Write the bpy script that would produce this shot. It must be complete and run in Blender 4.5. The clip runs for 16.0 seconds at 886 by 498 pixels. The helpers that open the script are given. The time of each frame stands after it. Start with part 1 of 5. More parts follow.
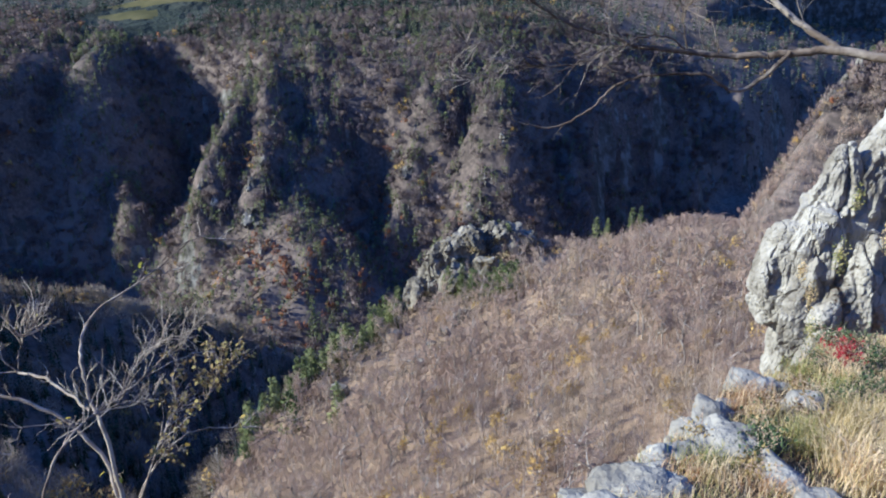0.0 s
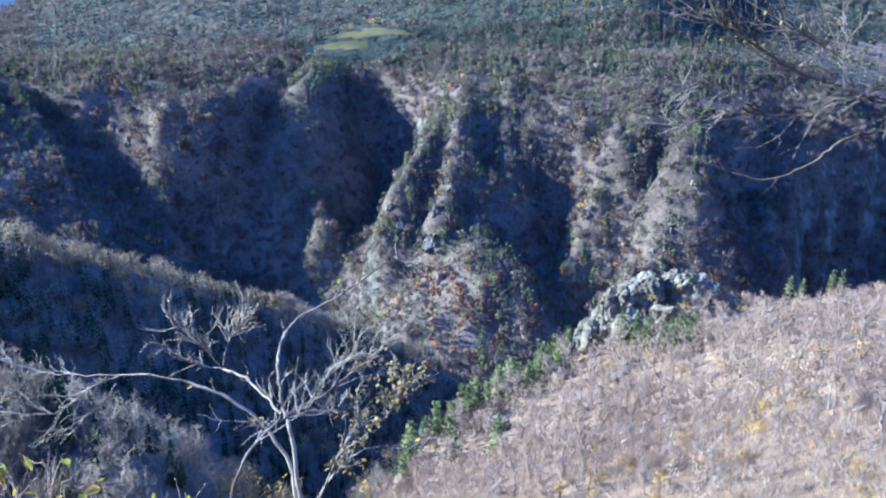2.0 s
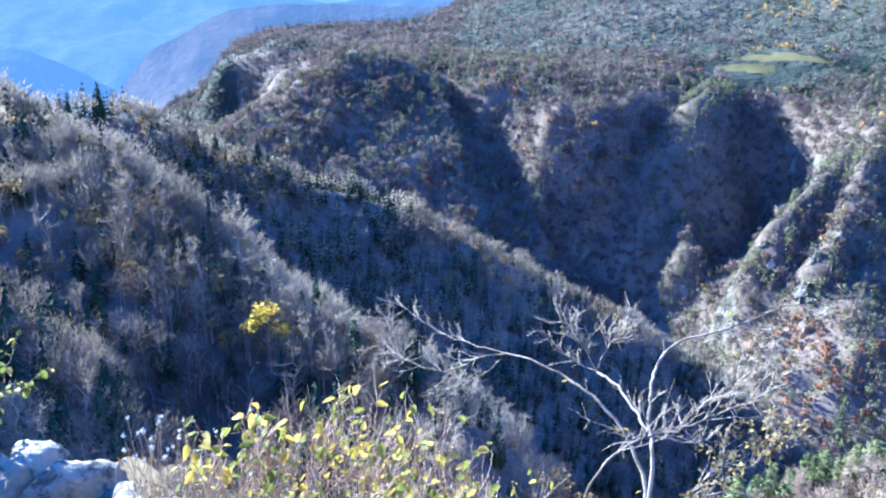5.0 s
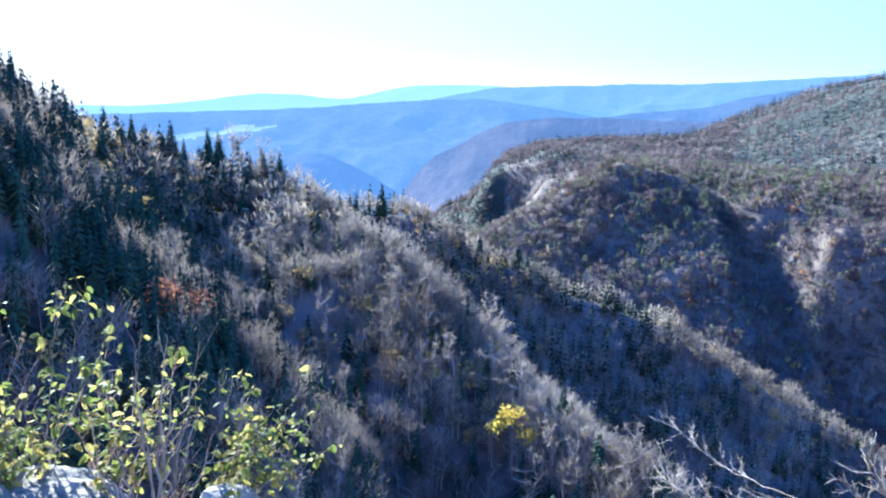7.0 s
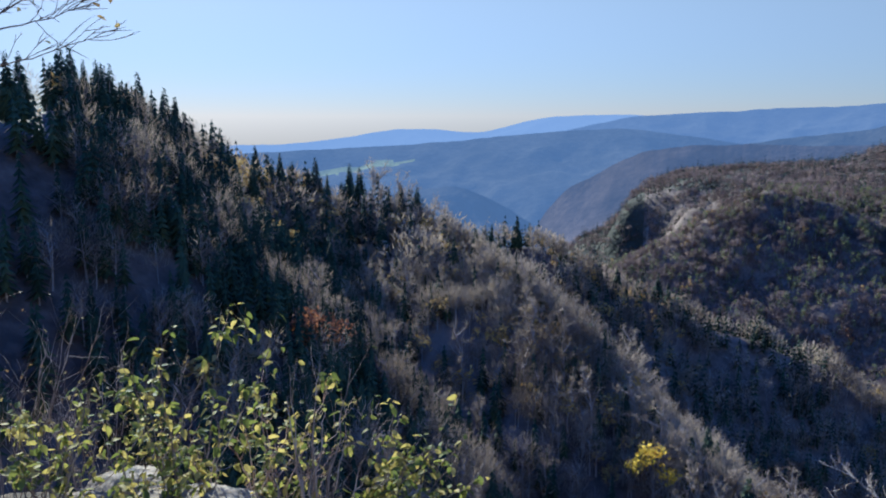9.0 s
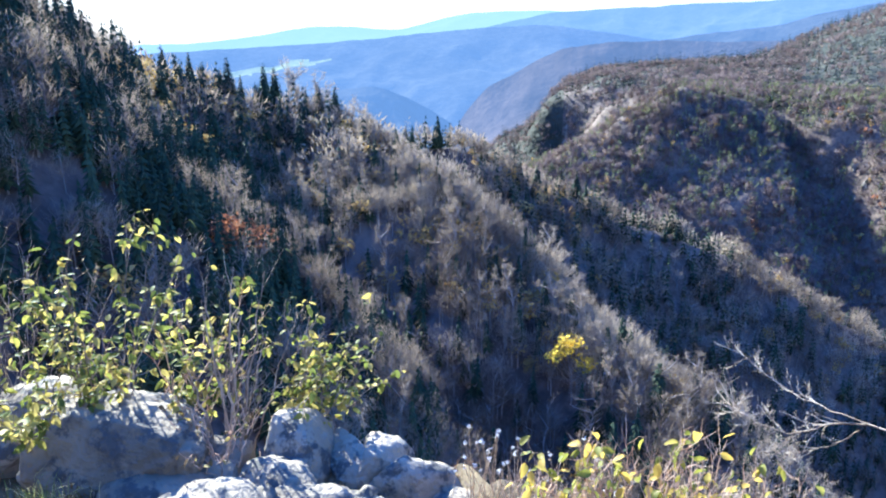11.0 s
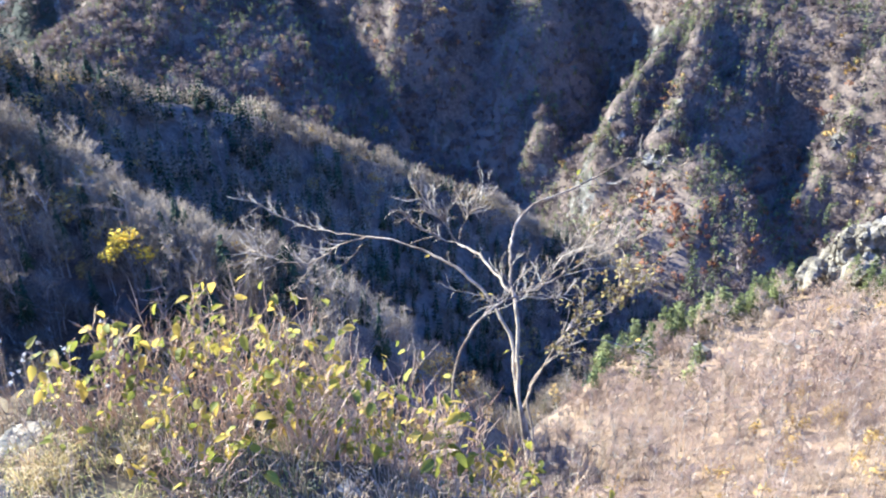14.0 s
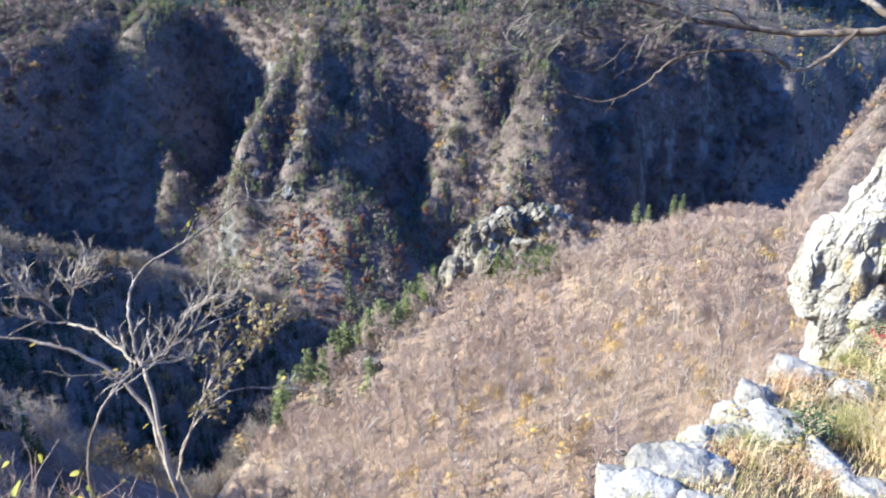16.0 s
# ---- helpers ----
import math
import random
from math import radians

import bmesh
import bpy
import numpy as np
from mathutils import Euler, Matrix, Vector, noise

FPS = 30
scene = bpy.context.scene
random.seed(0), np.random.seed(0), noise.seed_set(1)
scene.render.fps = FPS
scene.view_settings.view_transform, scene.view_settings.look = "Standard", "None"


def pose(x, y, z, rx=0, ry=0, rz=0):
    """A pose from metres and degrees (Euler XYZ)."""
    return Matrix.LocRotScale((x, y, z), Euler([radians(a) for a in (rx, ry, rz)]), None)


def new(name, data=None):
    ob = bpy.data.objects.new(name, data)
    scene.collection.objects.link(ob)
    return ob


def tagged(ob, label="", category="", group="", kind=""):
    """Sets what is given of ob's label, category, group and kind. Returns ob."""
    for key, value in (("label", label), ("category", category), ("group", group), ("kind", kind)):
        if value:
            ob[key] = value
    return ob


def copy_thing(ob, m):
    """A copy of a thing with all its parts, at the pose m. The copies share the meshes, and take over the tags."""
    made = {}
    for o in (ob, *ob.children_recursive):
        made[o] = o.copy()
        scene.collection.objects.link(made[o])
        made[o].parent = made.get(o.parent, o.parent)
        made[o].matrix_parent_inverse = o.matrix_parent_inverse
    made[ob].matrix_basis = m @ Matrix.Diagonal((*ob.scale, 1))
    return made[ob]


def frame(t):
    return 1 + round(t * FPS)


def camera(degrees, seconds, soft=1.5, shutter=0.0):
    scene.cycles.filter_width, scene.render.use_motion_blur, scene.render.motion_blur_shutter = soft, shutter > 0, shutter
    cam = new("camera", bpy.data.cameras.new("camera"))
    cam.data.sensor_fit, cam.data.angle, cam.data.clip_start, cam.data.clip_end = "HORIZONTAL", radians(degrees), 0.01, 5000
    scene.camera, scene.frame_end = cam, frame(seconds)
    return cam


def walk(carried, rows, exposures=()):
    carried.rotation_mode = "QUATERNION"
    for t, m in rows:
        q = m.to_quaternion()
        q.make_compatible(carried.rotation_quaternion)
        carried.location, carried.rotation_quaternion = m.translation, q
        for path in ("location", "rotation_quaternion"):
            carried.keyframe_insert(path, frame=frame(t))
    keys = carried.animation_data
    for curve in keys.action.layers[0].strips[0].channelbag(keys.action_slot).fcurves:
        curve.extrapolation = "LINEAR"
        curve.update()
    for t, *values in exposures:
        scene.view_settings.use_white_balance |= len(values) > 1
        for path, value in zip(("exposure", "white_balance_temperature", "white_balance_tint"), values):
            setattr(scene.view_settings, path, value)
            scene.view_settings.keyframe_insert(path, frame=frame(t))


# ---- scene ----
cam = camera(58.92, 16.0, soft=2.0, shutter=0.18)
PATH = [
    (0.0, pose(0.002, 0.424, 1.659, 67.74, 1.19, -0.79)),
    (0.5, pose(-0.006, 0.418, 1.666, 67.94, 0.63, 1.91)),
    (1.0, pose(-0.024, 0.421, 1.673, 68.96, 0.53, 5.00)),
    (1.5, pose(-0.043, 0.416, 1.679, 69.62, 0.53, 8.57)),
    (2.0, pose(-0.092, 0.454, 1.661, 70.48, 0.47, 13.20)),
    (2.5, pose(-0.130, 0.453, 1.669, 71.86, 0.93, 17.79)),
    (3.0, pose(-0.167, 0.442, 1.681, 72.72, 1.12, 22.11)),
    (3.5, pose(-0.194, 0.421, 1.681, 71.96, 0.39, 26.57)),
    (4.0, pose(-0.219, 0.378, 1.686, 70.64, -0.35, 31.53)),
    (4.2, pose(-0.230, 0.360, 1.690, 70.06, -0.71, 33.49)),
    (6.3, pose(-0.329, 0.209, 1.662, 75.67, -2.11, 53.98)),
    (6.5, pose(-0.344, 0.203, 1.663, 76.51, -2.04, 55.78)),
    (7.0, pose(-0.386, 0.185, 1.665, 78.26, -1.89, 60.33)),
    (7.5, pose(-0.429, 0.169, 1.667, 82.29, -1.30, 64.44)),
    (8.0, pose(-0.458, 0.153, 1.653, 84.17, -0.66, 67.94)),
    (8.5, pose(-0.473, 0.141, 1.640, 83.32, -0.68, 70.10)),
    (8.7, pose(-0.469, 0.144, 1.635, 82.06, -0.56, 70.43)),
    (10.8, pose(-0.414, 0.179, 1.635, 73.96, -0.17, 65.23)),
    (11.0, pose(-0.404, 0.184, 1.635, 73.24, 0.09, 64.15)),
    (11.5, pose(-0.369, 0.202, 1.630, 71.45, 0.30, 60.79)),
    (12.0, pose(-0.321, 0.217, 1.636, 69.23, 0.33, 56.85)),
    (12.5, pose(-0.311, 0.243, 1.616, 67.41, -0.10, 50.87)),
    (13.0, pose(-0.300, 0.261, 1.603, 65.94, -0.40, 43.72)),
    (13.5, pose(-0.265, 0.304, 1.590, 64.74, -0.36, 36.52)),
    (14.0, pose(-0.218, 0.349, 1.573, 63.73, 0.25, 29.89)),
    (14.5, pose(-0.160, 0.381, 1.572, 63.62, 0.64, 22.49)),
    (15.0, pose(-0.109, 0.403, 1.567, 63.84, 1.34, 15.98)),
    (15.5, pose(-0.070, 0.418, 1.572, 63.20, 0.35, 9.63)),
    (16.0, pose(-0.047, 0.426, 1.599, 66.28, 0.06, 2.62)),
]
walk(cam, PATH, [(0.0, 1.45, 4300, 8), (0.5, 1.68, 4250, 8), (1.0, 1.92, 4080, 7), (2.0, 2.32, 3880, 6), (2.5, 2.52, 3840, 6), (4.0, 2.92, 3880, 6), (6.5, 2.9, 3950, 6), (7.5, 2.58, 4100, 7), (8.5, 1.6, 4350, 8),
               (8.7, 1.5, 4350, 8), (10.8, 2.7, 4320, 7), (12.5, 2.95, 4400, 7), (14.5, 2.6, 4450, 7), (16.0, 2.35, 4450, 7)])

# ---------------------------------------------------------------- light
SUN_AZ, SUN_EL = 96.0, 29.0          # degrees left of +y, degrees up
sun_way = Vector((-math.sin(radians(SUN_AZ)) * math.cos(radians(SUN_EL)),
                  math.cos(radians(SUN_AZ)) * math.cos(radians(SUN_EL)),
                  math.sin(radians(SUN_EL))))
world = bpy.data.worlds.new("world")
scene.world = world
world.use_nodes = True
wn = world.node_tree
sky = wn.nodes.new("ShaderNodeTexSky")
sky.sky_type = "NISHITA"
sky.sun_disc = False
sky.sun_elevation = radians(SUN_EL)
sky.sun_rotation = radians(-SUN_AZ)
sky.altitude = 900
sky.air_density = 1.0
sky.dust_density = 0.12
sky.ozone_density = 2.0
# clear mountain air: pale towards the horizon, a deeper blue overhead
where = wn.nodes.new("ShaderNodeTexCoord")
split = wn.nodes.new("ShaderNodeSeparateXYZ")
wn.links.new(where.outputs["Generated"], split.inputs[0])
air = wn.nodes.new("ShaderNodeValToRGB")
air.color_ramp.interpolation = "EASE"
for k, (z, c) in enumerate([(0.0, (0.30, 0.265, 0.27)), (0.2, (0.66, 0.43, 0.285)), (0.5, (0.72, 0.80, 0.95)), (0.9, (0.66, 0.97, 1.60))]):
    e = air.color_ramp.elements[k] if k < 2 else air.color_ramp.elements.new(z)
    e.position, e.color = z, (*c, 1)
wn.links.new(split.outputs[2], air.inputs[0])
tint = wn.nodes.new("ShaderNodeMix")
tint.data_type, tint.blend_type = "RGBA", "MULTIPLY"
tint.inputs[0].default_value = 1.0
wn.links.new(sky.outputs[0], tint.inputs[6])
wn.links.new(air.outputs[0], tint.inputs[7])
wn.links.new(tint.outputs[2], wn.nodes["Background"].inputs[0])
wn.nodes["Background"].inputs[1].default_value = 0.076
sun = new("sun", bpy.data.lights.new("sun", "SUN"))
sun.data.energy = 4.4
sun.data.angle = radians(0.53)
sun.data.color = (1.0, 0.795, 0.48)
sun.rotation_mode = "QUATERNION"
sun.rotation_quaternion = sun_way.to_track_quat("Z", "Y")


# ---------------------------------------------------------------- materials
def ramp_mat(name, colours, scale=1.0, rough=0.9, bump=0.0, bump_scale=8.0, island=0.0, obj=0.0,
             translucent=0.0, detail=6.0, spec=0.2, big=0.0, distort=0.0, crown=0.0):
    """Colours blended by noise at `scale` per metre, plus coarse variation `big` per metre; optional variation per leaf or object."""
    m = bpy.data.materials.new(name)
    m.use_nodes = True
    nt = m.node_tree
    b = nt.nodes["Principled BSDF"]
    geo = nt.nodes.new("ShaderNodeNewGeometry")
    n1 = nt.nodes.new("ShaderNodeTexNoise")
    n1.inputs["Scale"].default_value = scale
    n1.inputs["Detail"].default_value = detail
    n1.inputs["Distortion"].default_value = distort
    nt.links.new(geo.outputs["Position"], n1.inputs["Vector"])
    fac = n1.outputs["Fac"]

    def add(a, bsock, k, centre=0.5):
        mm = nt.nodes.new("ShaderNodeMath")
        mm.operation = "MULTIPLY_ADD"
        nt.links.new(bsock, mm.inputs[0])
        mm.inputs[1].default_value = k
        nt.links.new(a, mm.inputs[2])
        m2 = nt.nodes.new("ShaderNodeMath")
        m2.operation = "SUBTRACT"
        nt.links.new(mm.outputs[0], m2.inputs[0])
        m2.inputs[1].default_value = k * centre
        return m2.outputs[0]

    if big:
        n2 = nt.nodes.new("ShaderNodeTexNoise")
        n2.inputs["Scale"].default_value = big
        n2.inputs["Detail"].default_value = 3
        nt.links.new(geo.outputs["Position"], n2.inputs["Vector"])
        fac = add(fac, n2.outputs["Fac"], 1.2)
    if island:
        fac = add(fac, geo.outputs["Random Per Island"], island)
    if obj:
        oi = nt.nodes.new("ShaderNodeObjectInfo")
        fac = add(fac, oi.outputs["Random"], obj)
    cr = nt.nodes.new("ShaderNodeValToRGB")
    e = cr.color_ramp.elements
    n = len(colours)
    for i, c in enumerate(colours):
        p = 0.28 + 0.44 * i / max(1, n - 1)
        if i < 2:
            el = e[i]
            el.position = p
        else:
            el = e.new(p)
        el.color = (*c, 1)
    nt.links.new(fac, cr.inputs[0])
    nt.links.new(cr.outputs[0], b.inputs["Base Color"])
    b.inputs["Roughness"].default_value = rough
    b.inputs["Specular IOR Level"].default_value = spec
    if bump:
        n3 = nt.nodes.new("ShaderNodeTexNoise")
        n3.inputs["Scale"].default_value = bump_scale
        n3.inputs["Detail"].default_value = 8
        nt.links.new(geo.outputs["Position"], n3.inputs["Vector"])
        bp = nt.nodes.new("ShaderNodeBump")
        bp.inputs["Strength"].default_value = bump
        bp.inputs["Distance"].default_value = 0.6 / bump_scale
        nt.links.new(n3.outputs["Fac"], bp.inputs["Height"])
        nt.links.new(bp.outputs[0], b.inputs["Normal"])
    if crown:
        # twigs and needles take the light as a crown does: turned outwards from the middle of the tree
        at = nt.nodes.new("ShaderNodeAttribute")
        at.attribute_name = "outwards"
        vt = nt.nodes.new("ShaderNodeVectorTransform")
        vt.vector_type, vt.convert_from, vt.convert_to = "NORMAL", "OBJECT", "WORLD"
        nt.links.new(at.outputs["Vector"], vt.inputs[0])
        sc = nt.nodes.new("ShaderNodeVectorMath")
        sc.operation = "SCALE"
        sc.inputs["Scale"].default_value = crown
        nt.links.new(vt.outputs[0], sc.inputs[0])
        su = nt.nodes.new("ShaderNodeVectorMath")
        nt.links.new(sc.outputs[0], su.inputs[0])
        nt.links.new(geo.outputs["Normal"], su.inputs[1])
        no = nt.nodes.new("ShaderNodeVectorMath")
        no.operation = "NORMALIZE"
        nt.links.new(su.outputs[0], no.inputs[0])
        nt.links.new(no.outputs[0], b.inputs["Normal"])
    if translucent:
        tr = nt.nodes.new("ShaderNodeBsdfTranslucent")
        nt.links.new(cr.outputs[0], tr.inputs["Color"])
        mx = nt.nodes.new("ShaderNodeMixShader")
        mx.inputs[0].default_value = translucent
        nt.links.new(b.outputs[0], mx.inputs[1])
        nt.links.new(tr.outputs[0], mx.inputs[2])
        nt.links.new(mx.outputs[0], nt.nodes["Material Output"].inputs["Surface"])
    return m


M_LITTER = ramp_mat("leaf_litter", [(0.145, 0.098, 0.059), (0.22, 0.152, 0.093), (0.275, 0.195, 0.117)], 0.6, bump=0.6, bump_scale=2.5, big=0.03)
M_FOREST_FLOOR = ramp_mat("forest_floor", [(0.065, 0.050, 0.040), (0.118, 0.090, 0.071), (0.175, 0.134, 0.104)], 0.3, bump=0.6, bump_scale=1.2, big=0.012)
M_CLIFF = ramp_mat("limestone_cliff", [(0.05, 0.044, 0.034), (0.10, 0.09, 0.072), (0.20, 0.185, 0.16)], 0.12, bump=1.0, bump_scale=0.5, big=0.05)
M_MEADOW = ramp_mat("far_meadow", [(0.06, 0.054, 0.016), (0.09, 0.079, 0.024), (0.12, 0.10, 0.037)], 0.05, big=0.02)
M_FARWOOD = ramp_mat("distant_woods", [(0.022, 0.027, 0.018), (0.042, 0.044, 0.031), (0.07, 0.064, 0.047)], 0.01, big=0.003, bump=1.0, bump_scale=0.05)
M_SOIL = ramp_mat("dry_turf", [(0.04, 0.03, 0.018), (0.09, 0.066, 0.037), (0.16, 0.122, 0.065)], 6.0, bump=0.8, bump_scale=30, big=1.2)
M_TWIG = ramp_mat("bare_twigs", [(0.122, 0.088, 0.079), (0.188, 0.140, 0.124), (0.265, 0.205, 0.178)], 0.05, island=0.1, big=0.015, translucent=0.25, crown=2.2)
M_TWIG_TAN = ramp_mat("tan_twigs", [(0.32, 0.222, 0.165), (0.42, 0.302, 0.222), (0.48, 0.365, 0.24)], 0.06, island=0.1, big=0.022, translucent=0.4, crown=1.4)
M_TWIG_GREY = ramp_mat("grey_twigs", [(0.165, 0.128, 0.092), (0.28, 0.222, 0.16), (0.42, 0.34, 0.24)], 0.05, island=0.2, big=0.02, translucent=0.35, crown=1.4)
M_RUST = ramp_mat("rust_leaves", [(0.18, 0.078, 0.042), (0.30, 0.128, 0.058), (0.40, 0.19, 0.08)], 0.05, island=0.4, translucent=0.3, crown=1.6)
M_OCHRE = ramp_mat("ochre_leaves", [(0.28, 0.17, 0.055), (0.44, 0.285, 0.085), (0.54, 0.38, 0.11)], 0.05, island=0.6, translucent=0.3, crown=0.9)
M_YELLOW = ramp_mat("yellow_leaves", [(0.62, 0.43, 0.04), (0.78, 0.57, 0.05), (0.85, 0.66, 0.10)], 0.2, island=0.6, translucent=0.6, crown=0.2)
M_FIR = ramp_mat("fir_needles", [(0.018, 0.03, 0.018), (0.034, 0.054, 0.03), (0.062, 0.085, 0.042)], 0.05, island=0.4, crown=0.8)
M_PINE = ramp_mat("pine_needles", [(0.085, 0.10, 0.036), (0.155, 0.166, 0.06), (0.225, 0.23, 0.09)], 0.05, island=0.35, translucent=0.2, crown=1.8)
M_GREY_BEECH = ramp_mat("grey_beech_bark", [(0.12, 0.10, 0.085), (0.24, 0.205, 0.175), (0.40, 0.36, 0.31)], 1.5, island=0.5)
M_PALE_BARK = ramp_mat("pale_beech_bark", [(0.22, 0.18, 0.15), (0.34, 0.285, 0.24), (0.48, 0.42, 0.36)], 1.5, island=0.4)
M_BARK = ramp_mat("grey_bark", [(0.14, 0.12, 0.10), (0.26, 0.23, 0.20), (0.40, 0.37, 0.33)], 12.0, bump=0.5, bump_scale=40)


# ---------------------------------------------------------------- terrain
def hash2(ix, iy, s):
    v = np.sin(ix * 127.1 + iy * 311.7 + s * 74.7) * 43758.5453
    return v - np.floor(v)


def vnoise(x, y, s=0):
    ix, iy = np.floor(x), np.floor(y)
    fx, fy = x - ix, y - iy
    ux, uy = fx * fx * (3 - 2 * fx), fy * fy * (3 - 2 * fy)
    a, b = hash2(ix, iy, s), hash2(ix + 1, iy, s)
    c, d = hash2(ix, iy + 1, s), hash2(ix + 1, iy + 1, s)
    return (a * (1 - ux) + b * ux) * (1 - uy) + (c * (1 - ux) + d * ux) * uy


def fbm(x, y, s=0, octaves=4):
    t, amp = 0.0, 0.5
    for o in range(octaves):
        t = t + amp * (vnoise(x, y, s + o * 13) * 2 - 1)
        x, y, amp = x * 2.03 + 11.3, y * 2.03 - 7.1, amp * 0.5
    return t


def along(x, y, pts):
    """Signed distance to a plan polyline (left of its run is positive) and the height interpolated along it."""
    best = np.full(x.shape, 1e12)
    side, h = np.zeros(x.shape), np.zeros(x.shape)
    for (ax, ay, az), (bx, by, bz) in zip(pts[:-1], pts[1:]):
        dx, dy = bx - ax, by - ay
        t = np.clip(((x - ax) * dx + (y - ay) * dy) / (dx * dx + dy * dy), 0, 1)
        ex, ey = x - ax - t * dx, y - ay - t * dy
        d2 = ex * ex + ey * ey
        k = d2 < best
        best = np.where(k, d2, best)
        side = np.where(k, np.where(dx * ey - dy * ex > 0, 1.0, -1.0), side)
        h = np.where(k, az + t * (bz - az), h)
    return np.sqrt(best) * side, h


def ridge(x, y, pts, left, right, rounding=6.0):
    """A mountain ridge: a crest line with its fall per metre on either side."""
    out = np.full(x.shape, -1e6)
    for (ax, ay, az), (bx, by, bz) in zip(pts[:-1], pts[1:]):
        dx, dy = bx - ax, by - ay
        t = np.clip(((x - ax) * dx + (y - ay) * dy) / (dx * dx + dy * dy), 0, 1)
        ex, ey = x - ax - t * dx, y - ay - t * dy
        d = np.hypot(ex, ey)
        u = np.clip((dx * ey - dy * ex) / (np.hypot(dx, dy) * (d + 1e-6)) * 0.5 + 0.5, 0, 1)
        fall = right + (left - right) * u
        out = np.maximum(out, az + t * (bz - az) - (np.sqrt(d * d + rounding * rounding) - rounding) * fall)
    return out


def smax(a, b, k=8.0):
    m = np.maximum(a, b)
    return m + k * np.log1p(np.exp(-np.abs(a - b) / k)) * 0.5


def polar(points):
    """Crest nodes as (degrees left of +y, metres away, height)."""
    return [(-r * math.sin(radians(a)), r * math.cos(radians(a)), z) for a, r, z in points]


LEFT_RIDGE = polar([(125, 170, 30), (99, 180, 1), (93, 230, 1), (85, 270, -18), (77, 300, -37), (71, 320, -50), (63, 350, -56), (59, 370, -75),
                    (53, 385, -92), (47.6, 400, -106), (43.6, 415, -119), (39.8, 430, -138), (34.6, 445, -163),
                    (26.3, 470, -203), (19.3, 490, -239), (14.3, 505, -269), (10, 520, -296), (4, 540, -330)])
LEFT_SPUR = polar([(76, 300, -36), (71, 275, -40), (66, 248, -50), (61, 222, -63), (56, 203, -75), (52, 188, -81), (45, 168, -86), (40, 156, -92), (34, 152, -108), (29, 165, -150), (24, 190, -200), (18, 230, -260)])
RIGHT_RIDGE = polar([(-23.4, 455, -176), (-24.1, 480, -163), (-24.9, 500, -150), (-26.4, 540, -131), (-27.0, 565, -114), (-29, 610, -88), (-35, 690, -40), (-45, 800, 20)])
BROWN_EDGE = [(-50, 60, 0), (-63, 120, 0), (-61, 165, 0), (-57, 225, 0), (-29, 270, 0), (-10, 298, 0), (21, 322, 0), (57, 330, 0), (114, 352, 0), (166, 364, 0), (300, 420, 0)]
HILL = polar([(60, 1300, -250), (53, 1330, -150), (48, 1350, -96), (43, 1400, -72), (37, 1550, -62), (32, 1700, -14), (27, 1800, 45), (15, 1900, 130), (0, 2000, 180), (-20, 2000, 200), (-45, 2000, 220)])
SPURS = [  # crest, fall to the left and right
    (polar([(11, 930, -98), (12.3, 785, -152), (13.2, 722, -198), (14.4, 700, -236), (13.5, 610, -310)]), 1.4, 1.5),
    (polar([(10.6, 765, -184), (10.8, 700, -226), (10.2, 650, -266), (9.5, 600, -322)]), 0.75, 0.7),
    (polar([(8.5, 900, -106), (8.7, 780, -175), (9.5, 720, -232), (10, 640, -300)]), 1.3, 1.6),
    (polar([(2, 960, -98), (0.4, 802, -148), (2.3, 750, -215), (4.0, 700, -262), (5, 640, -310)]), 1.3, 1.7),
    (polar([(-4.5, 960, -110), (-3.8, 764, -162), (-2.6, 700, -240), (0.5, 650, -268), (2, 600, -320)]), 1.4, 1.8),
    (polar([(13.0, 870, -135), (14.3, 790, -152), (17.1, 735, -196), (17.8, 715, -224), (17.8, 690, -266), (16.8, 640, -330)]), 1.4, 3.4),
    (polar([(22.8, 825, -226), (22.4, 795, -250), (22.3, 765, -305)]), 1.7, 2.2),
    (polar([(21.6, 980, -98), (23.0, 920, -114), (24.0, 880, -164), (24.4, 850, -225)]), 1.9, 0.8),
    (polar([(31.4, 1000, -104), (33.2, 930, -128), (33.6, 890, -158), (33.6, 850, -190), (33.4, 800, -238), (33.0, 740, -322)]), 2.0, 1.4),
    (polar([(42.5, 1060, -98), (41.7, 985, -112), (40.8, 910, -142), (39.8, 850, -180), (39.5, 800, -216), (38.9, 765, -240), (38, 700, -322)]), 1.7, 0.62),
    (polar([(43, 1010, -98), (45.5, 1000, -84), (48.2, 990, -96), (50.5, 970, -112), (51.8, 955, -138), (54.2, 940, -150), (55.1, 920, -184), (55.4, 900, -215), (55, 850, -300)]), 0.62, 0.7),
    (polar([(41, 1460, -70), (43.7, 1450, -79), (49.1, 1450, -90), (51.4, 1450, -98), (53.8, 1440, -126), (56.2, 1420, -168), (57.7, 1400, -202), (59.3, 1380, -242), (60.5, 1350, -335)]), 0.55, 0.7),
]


def edge_radius(az):
    a = np.array([-180, -90, -40, -31, -27, -25, -23, -21, -19, -15, -11.5, -5, 20, 45, 60, 75, 100, 180.0])
    r = np.array([16, 12, 8.0, 7.1, 6.5, 5.7, 5.55, 5.2, 4.5, 3.95, 3.3, 2.75, 2.6, 3.0, 3.7, 4.4, 5.5, 16.0])
    return np.interp(az, a, r)


